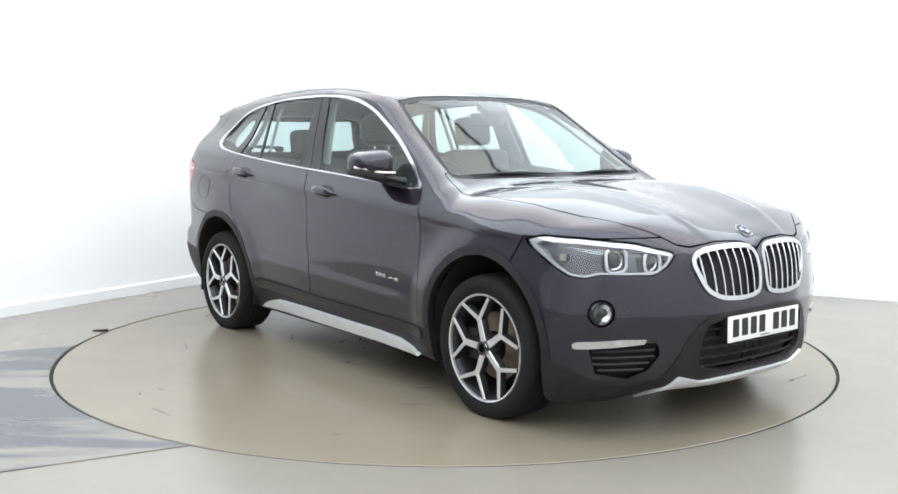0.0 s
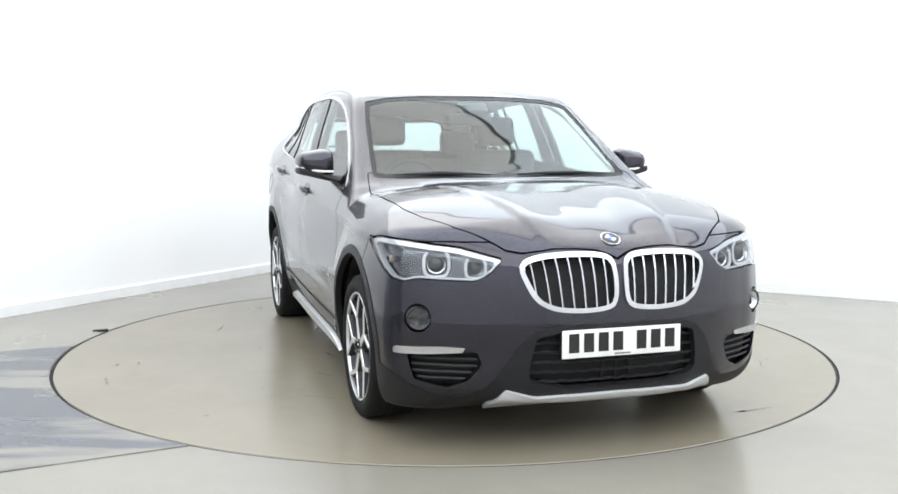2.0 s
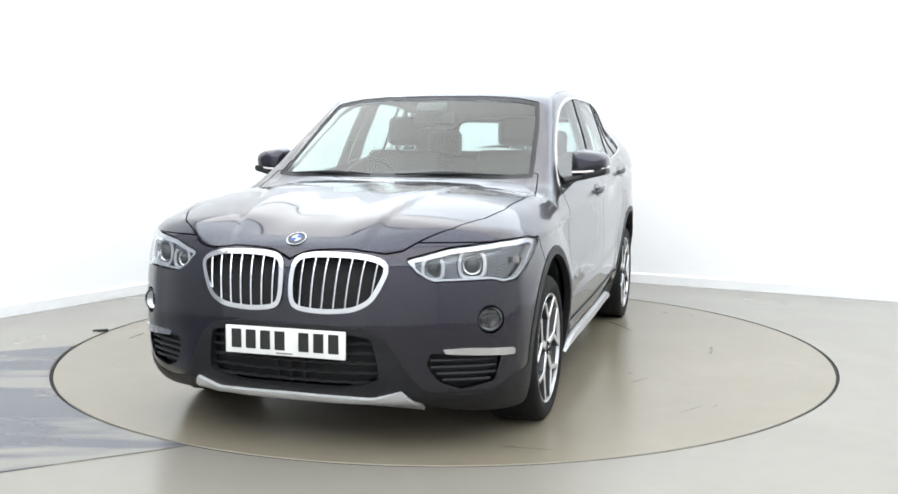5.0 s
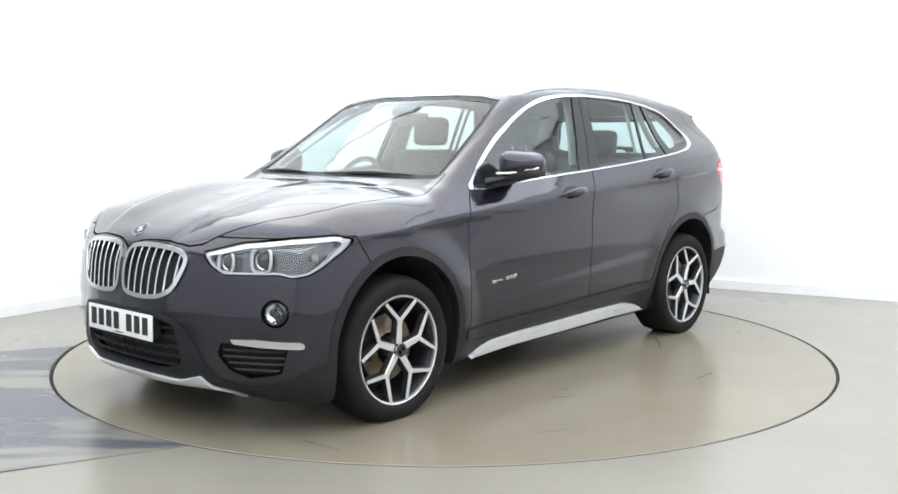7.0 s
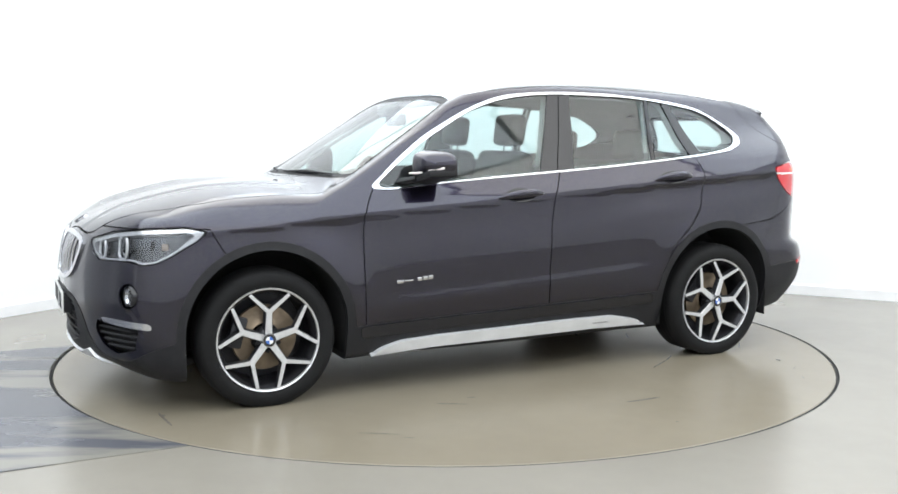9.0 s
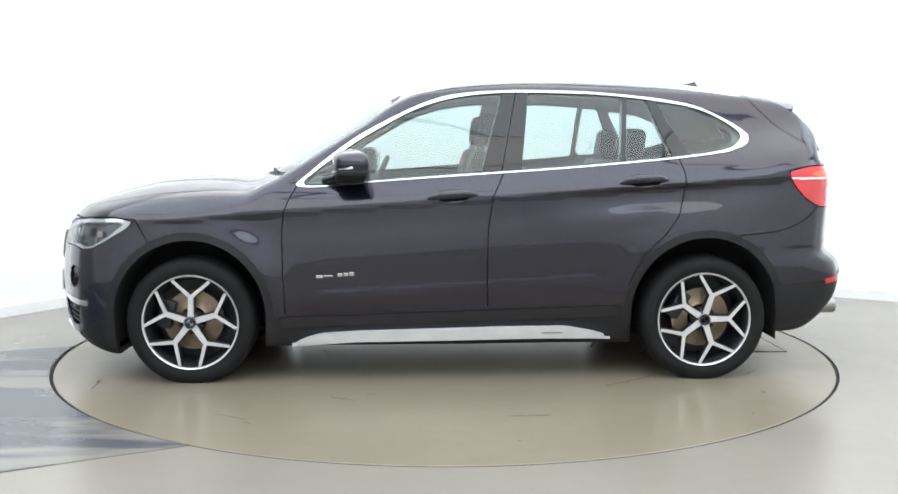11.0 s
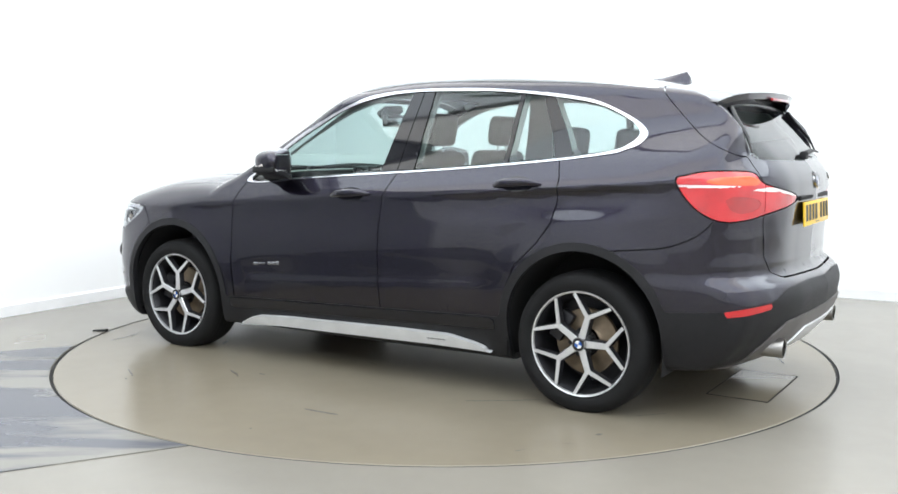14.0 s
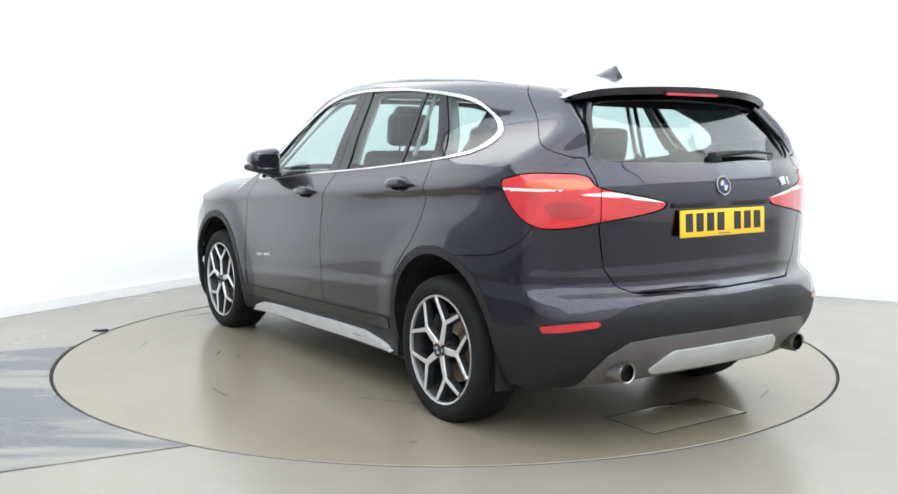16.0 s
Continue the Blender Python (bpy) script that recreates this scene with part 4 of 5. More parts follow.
def roundel(name, parent, m, r):
    """A round enamel badge: dark ring, blue and white quarters, chrome edge."""
    bm = lathe(bmesh.new(), [(0.0, 0.002), (r, 0.002), (r, -0.004), (0.0, -0.004)], "Y", 32)
    badge = part(name, tidy(moved(bm, m)), CHROME, parent, "round enamel badge with blue and white quarters")
    bm = lathe(bmesh.new(), [(0.0, 0.0032), (r * 0.9, 0.0032), (r * 0.9, 0.0)], "Y", 32)
    part("ring", tidy(moved(bm, m)), GLOSS_BLACK, badge, "black enamel ring")
    for k in range(4):
        bm = bmesh.new()
        a0 = math.pi / 2 * k
        vs = [bm.verts.new((0, 0.0044, 0))] + [bm.verts.new((0.56 * r * math.cos(a0 + math.pi / 2 * i / 6), 0.0044, 0.56 * r * math.sin(a0 + math.pi / 2 * i / 6))) for i in range(7)]
        f = bm.faces.new(vs)
        bmesh.ops.extrude_face_region(bm, geom=[f])
        part("quarter", moved(bm, m), BADGE_BLUE if k % 2 else BADGE_WHITE, badge, smooth=False)
    return badge


# ---- headlamps, grilles, fog lamps ----
LAMPS_F = []
lens = panel("headlamp", skin, lamp_zone, LAMP_GLASS, CAR, offset=-0.001, rim=0, halves="pair", label="clear swept-back headlamp lens")
panel("housing", skin, lamp_zone, LAMP_DARK, lens, offset=-0.042, rim=0, halves="pair", label="dark chrome lamp housing")
brow_edge = lambda v: nose_corner(HEADLIGHT)(v) + 0.011 + 0.010 * step(0.76, 0.80, v[:, 2])
band = skin.cut(lamp_zone, brow_edge)[1]
low_band, high_band = skin.cut(band, lambda v: v[:, 2] - 0.775 + 0.0 * v[:, 0])
panel("light_guide", skin, low_band, LAMP_WHITE, lens, offset=-0.010, rim=0.02, halves="pair", label="white light guide along the lamp's lower edge")
panel("brow", skin, high_band, LAMP_WHITE, lens, offset=-0.012, rim=0.03, halves="pair", label="bright brow strip over the lamp")
for s, lamp in zip((1, -1), lens):
    for u, z, r in ((-0.895, 0.765, 0.050), (-1.045, 0.752, 0.040)):
        p, n = on_corner(u, z)
        n = (n + Vector((1.2, 0, 0))).normalized()
        m = facing(p - n * 0.018, n, s)
        # a squared U-shaped light ring with an open top
        pts = []
        for i in range(25):
            a = radians(128 + 284 * i / 24)
            c, q = math.cos(a), math.sin(a)
            e = (abs(c) ** 3.2 + abs(q) ** 3.2) ** (-1 / 3.2)
            pts.append((r * c * e, 0.0, r * q * e))
        part("light_ring", moved(tube(bmesh.new(), pts, 0.0075, 8, flat=(1.0, 0.8), up=(0, 1, 0)), m), LAMP_WHITE, lamp, "pale light ring")
        bm = lathe(bmesh.new(), [(0.0, 0.004), (r * 0.35, 0.0), (r * 0.62, -0.012), (r * 0.7, -0.02), (r * 0.85, -0.012), (r * 0.85, -0.03)], "Y", 24)
        part("projector", tidy(moved(bm, m)), GLOSS_BLACK, lamp, "dark glass projector lens")
        bm = lathe(bmesh.new(), [(r * 0.66, -0.012), (r * 0.74, -0.010), (r * 0.74, -0.02)], "Y", 24)
        part("bezel", tidy(moved(bm, m)), CHROME, lamp, "thin chrome bezel")
    p, n = on_corner(-0.66, 0.775)
    bm = bmesh.new()
    add_box(bm, (0, -0.025, 0), (0.03, 0.012, 0.03), 0.004)
    part("side_reflector", moved(bm, facing(p, n, s)), AMBER, lamp, "amber side reflector")
    p, n = on_corner(-0.78, 0.79)
    bm = bmesh.new()
    add_box(bm, (0, -0.028, 0), (0.10, 0.01, 0.05), 0.004)
    part("inner_reflector", moved(bm, facing(p, n, s)), LAMP_DARK, lamp, "dark reflector block")

grille = panel("kidney_grille", skin, kidney_rim, CHROME, CAR, offset=0.010, rim=0.045, halves="pair", label="chrome-framed upright kidney grille")
panel("backing", skin, kidney_hole, DARK, grille, offset=-0.042, rim=0, halves="pair", label="black void behind the slats")
inner_test = outline(eased(KIDNEY), Y, Z)
for s, g in zip((1, -1), grille):
    for k in range(7):
        y0 = 0.062 + 0.049 * k
        zs = np.linspace(0.58, 0.815, 80)
        yz = np.stack([0 * zs, y0 * (1 + 0.35 * (zs - 0.70)), zs], -1)
        inside = yz[inner_test(yz) < -0.012]
        pts = []
        for k2 in np.linspace(0, len(inside) - 1, 8):
            p, n = on_nose(*inside[int(k2)][1:])
            pts.append(p - n * 0.002)
        bm = tube(bmesh.new(), pts, 0.0062, 8, flat=(1.35, 0.85), up=(0, 1, 0))
        part("slat", tidy(flip(bm, s)), CHROME, g, "satin chrome slat")

panel("grille_backing", skin, grille_zone, DARK, CAR, offset=-0.045, rim=0, label="black void of the lower grille")
low_grille = empty("lower_grille", CAR)
tagged(low_grille, "black mesh of the lower bumper grille")
for k in range(6):
    z = 0.30 + 0.04 * k
    ys = np.linspace(-0.37, 0.37, 23)
    pts = []
    for i, y in enumerate(ys):
        p, n = on_nose(abs(y), z)
        p.y = y
        pts.append(p - Vector((0.02, 0, 0)) + Vector((0, 0, 0.0025 * (-1) ** i)))
    part("bar", tidy(tube(bmesh.new(), pts, 0.006, 6, up=(1, 0, 0))), PLASTIC, low_grille)
for k in range(3):
    y = (-0.06, 0.0, 0.06)[k]
    pts = [on_nose(abs(y), z)[0] + Vector((-0.03, y if abs(y) < 1e-6 else 0, 0)) for z in np.linspace(0.27, 0.51, 8)]
    for p in pts:
        p.y = y
    part("upright", tidy(tube(bmesh.new(), pts, 0.006, 6, up=(1, 0, 0))), PLASTIC, low_grille)

vents = panel("side_vent", skin, vent_zone, DARK, CAR, offset=-0.04, rim=0, halves="pair", label="black side air intake in the bumper")
vent_test = outline(VENT, lambda v: v[:, 0], lambda v: v[:, 1])
for s, ven in zip((1, -1), vents):
    for z in (0.305, 0.333, 0.361, 0.389):
        pts = [on_corner(u, z) for u in np.linspace(-1.08, -0.77, 14) if vent_test(np.array([[u, z, 0]]))[0] < 0.006]
        pts = [p - n * 0.016 for p, n in pts]
        part("bar", tidy(flip(tube(bmesh.new(), pts, 0.0065, 6), s)), PLASTIC, ven)
panel("bumper_strip", skin, drl_zone, CHROME, CAR, offset=0.006, rim=0.012, halves="pair", label="bright strip over the side intake")
fogs = panel("fog_lamp", skin, fog_zone, PLASTIC, CAR, offset=-0.03, rim=0, halves="pair", label="round fog lamp in a black recess")
for s, f in zip((1, -1), fogs):
    p, n = on_corner(-0.835, 0.551)
    n = (n + Vector((1.0, -0.1, 0))).normalized()
    m = facing(p - n * 0.012, n, s)
    part("rim", tidy(moved(lathe(bmesh.new(), [(0.040, 0.004), (0.046, 0.008), (0.052, 0.0), (0.052, -0.03), (0.040, -0.03)], "Y", 32), m)), GLOSS_BLACK, f)
    part("reflector", tidy(moved(lathe(bmesh.new(), [(0.0, -0.02), (0.02, -0.018), (0.034, -0.006), (0.041, 0.003)], "Y", 32), m)), CHROME, f, "bright bowl reflector")
    part("lens", tidy(moved(lathe(bmesh.new(), [(0.0, 0.009), (0.02, 0.007), (0.041, 0.004)], "Y", 32), m)), LAMP_GLASS, f, "clear domed lens")
    bm = bmesh.new()
    add_box(bm, (0, -0.006, 0), (0.012, 0.012, 0.05), 0.002)
    part("bulb_cap", moved(bm, m), GLOSS_BLACK, f)

# ---- tail lamps ----
outer_red, inner_red = skin.cut(tail_zone, lambda v: -1.040 - REAR_U(v), 0.002)
line_z = lambda v: curve(REAR_U(v), [(-1.3, 1.008), (-1.2, 1.022), (-1.04, 1.04), (-0.9, 1.052), (-0.6, 1.058)])
clear_o, outer_red = skin.cut(outer_red, lambda v: np.abs(v[:, 2] - line_z(v)) - 0.0075)
clear_i, inner_red = skin.cut(inner_red, lambda v: np.abs(v[:, 2] - line_z(v) - 0.004) - 0.010)
orange, outer_red = skin.cut(outer_red, outline(rounded([(-0.73, 1.068), (-0.76, 1.098), (-0.95, 1.104), (-1.0, 1.092), (-1.015, 1.066), (-0.98, 1.060)], 1), REAR_U, Z, lambda v: v[:, 0] + 1.5))
upper_o, lower_o = skin.cut(outer_red, lambda v: 1.045 - v[:, 2])
deep, lower_o = skin.cut(lower_o, outline(rounded([(-0.80, 1.02), (-1.015, 1.005), (-1.01, 0.955), (-0.86, 0.935)], 1), REAR_U, Z, lambda v: v[:, 0] + 1.5))
tails = panel("tail_lamp", skin, lower_o, RED_LENS, CAR, rim=0.02, halves="pair", label="wide red tail lamp with a clear line")
panel("upper_lens", skin, upper_o, RED_LENS, tails, rim=0.01, halves="pair")
panel("brake_lens", skin, deep, RED_DEEP, tails, offset=-0.001, rim=0.008, halves="pair", label="deeper red brake lens")
panel("indicator", skin, orange, ORANGE_LENS, tails, offset=0.0005, rim=0.01, halves="pair", label="orange indicator lens")
panel("clear_line", skin, clear_o, CLEAR_LENS, tails, offset=0.001, rim=0.01, halves="pair", label="clear white line")
gate_lamps = panel("gate_lamp", skin, inner_red, RED_LENS, TAILGATE_PART, rim=0.02, halves="pair", label="red tail lamp part on the tailgate")
panel("gate_clear_line", skin, clear_i, CLEAR_LENS, TAILGATE_PART, offset=0.001, rim=0.01, halves="pair", label="clear white line of the lamp")

# ---- inner lining, so that the cabin and the joints are closed ----
lining = Skin(lambda x, y, z: body(x, y, z) + 0.055, 0.04, (-2.33, -0.08, 0.09), (2.29, 1.01, 1.67))
inner = lining.faces
_, inner = lining.cut(inner, arch(0.40))
for pane in (FRONT_PANE, REAR_PANE, FIXED_PANE, QUARTER_PANE):
    _, inner = lining.cut(inner, all_of(side(CHROME_IN), pane))
_, inner = lining.cut(inner, outline([(y * 0.99, z) for y, z in WINDSCREEN], Y, Z, lambda v: np.maximum(-0.1 - v[:, 0], v[:, 0] - 1.2)))
_, inner = lining.cut(inner, tail(REAR_WINDOW))
high, low = lining.cut(inner, lambda v: 1.10 - 0.09 * v[:, 0] - v[:, 2])
panel("headlining", lining, high, HEADLINER, CAR, rim=0.01, label="light grey cloth headlining and pillars")
panel("cabin_lining", lining, low, CABIN, CAR, rim=0.0, label="black inner door and floor lining")


def wheel_well(cx, cz, s):
    bm = bmesh.new()
    r = 0.392
    arc = [(r * math.cos(a), r * math.sin(a)) for a in np.linspace(0, math.pi, 25)]
    arc = [(r, -0.16)] + arc + [(-r, -0.16)]
    a = [bm.verts.new((cx + x, 0.86 * s, cz + z)) for x, z in arc]
    b = [bm.verts.new((cx + x, 0.5 * s, cz + z)) for x, z in arc]
    for i in range(len(arc) - 1):
        bm.faces.new((a[i], a[i + 1], b[i + 1], b[i]))
    bm.faces.new(b)
    part("wheel_liner", tidy(bm), LINER, CAR, "black wheel arch liner")


for cx, cz in ((1.335, 0.36), (-1.335, 0.368)):
    for s in (1, -1):
        wheel_well(cx, cz, s)


# ---- wheels ----
def spoke_shape(bm, a):
    """One forked spoke in the wheel's plane: a stem that opens into two arms; bright face, dark flanks."""
    def bar(p, q, w0, w1, y0, y1):
        p, q = Vector((p[0], 0, p[1])), Vector((q[0], 0, q[1]))
        d = (q - p).normalized()
        n = Vector((-d.z, 0, d.x))
        def ring(c, w, y):
            return [bm.verts.new(c + n * (w * k) + Vector((0, y + dy, 0))) for k, dy in ((-1.35, -0.035), (-1.0, -0.004), (-0.8, 0.0), (0.8, 0.0), (1.0, -0.004), (1.35, -0.035))]
        a0, b0 = ring(p, w0, y0), ring(q, w1, y1)
        for i in range(5):
            f = bm.faces.new((a0[i], a0[i + 1], b0[i + 1], b0[i]))
            f.material_index = 0 if i in (1, 2, 3) else 1
        f = bm.faces.new(a0)
        f.material_index = 1
        f = bm.faces.new(b0[::-1])
        f.material_index = 1
    def at(r, b):
        return (r * math.cos(b), r * math.sin(b))
    bar(at(0.03, a), at(0.142, a), 0.018, 0.0145, -0.004, 0.0)
    for k in (-1, 1):
        bar(at(0.132, a + 0.01 * k), at(0.236, a + k * 0.415), 0.0112, 0.0085, -0.0005, 0.004)


def build_wheel():
    """Centre at the hub, outside towards +y."""
    w = empty("wheel", CAR)
    tagged(w, "two-tone five-spoke alloy wheel with a black tyre")
    prof = [(0.236, -0.012), (0.246, -0.004), (0.262, 0.006), (0.285, 0.010), (0.305, 0.006), (0.322, -0.006), (0.330, -0.028), (0.3335, -0.05), (0.334, -0.115), (0.3335, -0.175), (0.327, -0.205),
            (0.305, -0.23), (0.27, -0.236), (0.236, -0.22)]
    bm = lathe(bmesh.new(), prof, "Y", 72)
    for v in bm.verts:
        v.co.z = max(v.co.z, -0.3188)
    tyre = part("tyre", tidy(bm), RUBBER, w, "black road tyre")
    # tread grooves round the tyre
    bm = bmesh.new()
    for y in (-0.06, -0.095, -0.13, -0.165):
        lathe(bm, [(0.3346, y - 0.003), (0.3346, y + 0.003)], "Y", 72)
    for v in bm.verts:
        v.co.z = max(v.co.z, -0.3185)
    part("tread_groove", tidy(bm), DARK, tyre)
    rim = part("rim", tidy(lathe(bmesh.new(), [(0.239, 0.0), (0.246, 0.003), (0.249, -0.004), (0.246, -0.014), (0.236, -0.016)], "Y", 72, closed=True)), MACHINED, w, "bright machined rim lip")
    part("barrel", tidy(lathe(bmesh.new(), [(0.240, -0.008), (0.222, -0.03), (0.214, -0.09), (0.216, -0.2), (0.06, -0.2)], "Y", 64)), WHEEL_GREY, rim, "dark grey wheel barrel")
    for k in range(5):
        bm = bmesh.new()
        spoke_shape(bm, math.pi / 2 + 2 * math.pi * k / 5)
        part("spoke", tidy(bm), [MACHINED, WHEEL_GREY], rim, "forked spoke with machined face")
    hub = part("hub", tidy(lathe(bmesh.new(), [(0.0, -0.010), (0.034, -0.012), (0.05, -0.02), (0.06, -0.035), (0.06, -0.07)], "Y", 40)), WHEEL_GREY, w, "dark hub centre")
    for k in range(5):
        a = math.pi / 2 + 2 * math.pi * (k + 0.5) / 5
        part("wheel_bolt", tidy(lathe(bmesh.new(), [(0.0, -0.017), (0.008, -0.017), (0.010, -0.021), (0.010, -0.05)], "Y", 10, (0.056 * math.cos(a), 0, 0.056 * math.sin(a)))), DARK, hub)
    roundel("hub_badge", w, pose(0, 0.007, 0), 0.033)
    part("brake_disc", tidy(lathe(bmesh.new(), [(0.07, -0.075), (0.085, -0.085), (0.155, -0.085), (0.157, -0.09), (0.157, -0.105), (0.08, -0.105)], "Y", 56)), DISC_STEEL, w, "rusty-edged steel brake disc")
    bm = bmesh.new()
    add_box(bm, (0.135, -0.08, 0.03), (0.07, 0.05, 0.15), 0.012, pose(0, 0, 0, 0, -14, 0))
    part("caliper", bm, WHEEL_GREY, w, "grey brake caliper")
    return w


wheel = build_wheel()
wheel.matrix_basis = pose(1.337, 0.886, 0.319, 0, -2, 0)
for x, y, turn, spin in ((-1.337, 0.882, 0, -17), (1.337, -0.886, 180, 15), (-1.337, -0.882, 180, 9)):
    copy_thing(wheel, pose(x, y, 0.319, 0, 0, turn) @ pose(0, 0, 0, 0, spin, 0))

# ---- door mirrors, handles, badges ----
for s in (1, -1):
    mirror = empty("door_mirror", CAR)
    tagged(mirror, "door mirror in body colour with a black foot")
    bm = bmesh.new()
    add_box(bm, (0, 0, 0), (0.17, 0.20, 0.15), 0.062, segs=5)
    for v in bm.verts:
        k = (v.co.x + 0.085) / 0.17
        v.co.z *= (1 - 0.22 * k * k) * (1.0 if v.co.z < 0 else 1.0 - 0.9 * max(0.0, v.co.y))
        v.co.y *= 1 - 0.18 * k * k
        v.co.x -= 0.25 * max(0, v.co.y + 0.02)
        v.co.z += v.co.y * (0.22 if v.co.z < 0 else -0.10)
    for v in bm.verts:
        v.co += Vector((0.515, 0.925, 1.131))
    part("cap", tidy(flip(bm, s)), PAINT, mirror, "painted mirror cap")
    bm = bmesh.new()
    add_box(bm, (0, 0, 0), (0.155, 0.19, 0.035), 0.013)
    for v in bm.verts:
        v.co.x -= 0.25 * max(0, v.co.y + 0.02)
        v.co += Vector((0.52, 0.922, 1.072 + 0.24 * v.co.y))
    part("lower_shell", tidy(flip(bm, s)), PLASTIC, mirror, "black lower shell")
    bm = tube(bmesh.new(), [(0.62, 0.80, 1.045), (0.60, 0.84, 1.055), (0.57, 0.88, 1.066)], [0.04, 0.03, 0.028], 10, flat=(1.3, 0.55))
    part("foot", tidy(flip(bm, s)), PLASTIC, mirror, "black mirror foot")
    bm = tube(bmesh.new(), [(0.60, 0.845, 1.09), (0.592, 0.92, 1.092), (0.555, 0.995, 1.108), (0.49, 1.018, 1.118)], 0.0065, 6)
    part("indicator_strip", tidy(flip(bm, s)), CLEAR_LENS, mirror, "clear indicator strip")
    bm = bmesh.new()
    add_box(bm, (0.431, 0.915, 1.13), (0.006, 0.155, 0.095), 0.003, pose(0, 0, 0, 0, 0, 8))
    part("mirror_glass", flip(bm, s), CHROME, mirror, "mirror glass")

for s, doors in ((1, 0), (-1, 1)):
    for door, x0, x1, z0, z1 in ((FRONT_DOORS[doors], 0.118, -0.14, 0.955, 0.974), (REAR_DOORS[doors], -0.878, -1.128, 1.034, 1.050)):
        pts, dish = [], []
        for i in range(9):
            k = i / 8
            p, n = on_side(x0 + (x1 - x0) * k, z0 + (z1 - z0) * k)
            e = math.sin(math.pi * k)
            pts.append(p + n * (0.006 + 0.026 * min(1, 1.6 * e)) + Vector((0, 0, 0.004 * e)))
            dish.append((p, n))
        rad = [0.004 + 0.010 * math.sin(math.pi * i / 8) ** 0.6 for i in range(9)]
        handle = part("door_handle", tidy(flip(tube(bmesh.new(), pts, rad, 10, flat=(1.5, 0.8), up=(0, 1, 0)), s)), PAINT, door, "painted bow-shaped door handle")
        # a flat black disc behind it paints the grip hollow's shade
        p, n = on_side((x0 + x1) / 2, (z0 + z1) / 2 + 0.006)
        bm = bmesh.new()
        vs = [bm.verts.new((0.088 * math.cos(q), 0.0015, 0.038 * math.sin(q))) for q in np.linspace(0, 2 * math.pi, 28, endpoint=False)]
        bm.faces.new(vs)
        r = bmesh.ops.extrude_face_region(bm, geom=bm.faces[:])
        bmesh.ops.translate(bm, vec=(0, -0.006, 0), verts=[v for v in r["geom"] if isinstance(v, bmesh.types.BMVert)])
        part("grip_shade", tidy(moved(bm, facing(p, n, s))), GLOSS_BLACK, handle, "flat black disc painting the shade of the hollow behind the handle")
    # unread model script on the front door's foot: plain bright bars
    script = empty("model_script", CAR)
    tagged(script, "small bright model script on the door")
    for i, (dx, w, h) in enumerate(((0.0, 0.036, 0.016), (0.045, 0.046, 0.008), (0.105, 0.024, 0.018), (0.135, 0.024, 0.018), (0.165, 0.024, 0.02))):
        p, n = on_side(0.672 - dx, 0.556 + 0.08 * dx)
        bm = bmesh.new()
        add_box(bm, (0, 0.002, 0), (w, 0.003, h), 0.001)
        part("bar", moved(bm, facing(p, n, s)), CHROME, script)
    # fuel flap joint on the off side only
    if s < 0:
        bm = bmesh.new()
        pts = [on_side(x, z) for x, z in rounded([(-1.50, 0.86), (-1.50, 1.0), (-1.68, 1.01), (-1.68, 0.87)], 3)]
        pts = [(p.x, -p.y, p.z) for p, n in pts]
        part("fuel_flap_joint", tidy(tube(bmesh.new(), pts, 0.0018, 5, closed=True)), DARK, CAR, "thin joint of the fuel flap")

p, n = on_top(2.073, 0.0)
roundel("bonnet_badge", CAR, facing(p + n * 0.003, n, 1, (-0.3, 0, 1)), 0.041)
p, n = on_tail(0.0, 1.066)
roundel("tailgate_badge", TAILGATE_PART, facing(p + n * 0.003, n, 1), 0.041)
for i, (y, w) in enumerate(((-0.43, 0.05), (-0.478, 0.018))):
    p, n = on_tail(-y, 1.075)
    bm = bmesh.new()
    add_box(bm, (0, 0.002, 0), (w, 0.004, 0.036), 0.0015, pose(0, 0, 0, 0, 12, 0))
    part("model_bar", moved(bm, facing(p, n, -1)), CHROME, TAILGATE_PART, "bright model script bar")


def number_plate(parent, p, n, mat, label):
    m = facing(p, n)
    bm = bmesh.new()
    add_box(bm, (0, 0.004, 0), (0.524, 0.008, 0.112), 0.003)
    plate = part("number_plate", moved(bm, m), mat, parent, label)
    xs = [0.212, 0.148, 0.084, 0.02, -0.084, -0.148, -0.212]
    for x in xs:
        bm = bmesh.new()
        add_box(bm, (x, 0.0088, 0.004), (0.044, 0.0012, 0.076), 0.0004)
        part("bar", moved(bm, m), INK, plate, smooth=False)
    bm = bmesh.new()
    add_box(bm, (0, 0.0088, -0.046), (0.07, 0.001, 0.005))
    part("maker_line", moved(bm, m), GREY_TRIM, plate, smooth=False)


p, n = on_nose(0.0, 0.458)
number_plate(CAR, Vector((2.19, 0, 0.458)), Vector((1, 0, 0.02)), PLATE_WHITE, "white front number plate with black bars")
bm = bmesh.new()
add_box(bm, (2.165, 0, 0.458), (0.05, 0.50, 0.10), 0.006)
part("plate_holder", bm, PLASTIC, CAR, "black number plate holder")
p, n = on_tail(0.0, 0.914)
number_plate(TAILGATE_PART, p + Vector((-0.004, 0, 0)), Vector((-1, 0, 0.05)), PLATE_YELLOW, "yellow rear number plate with black bars")
bm = bmesh.new()
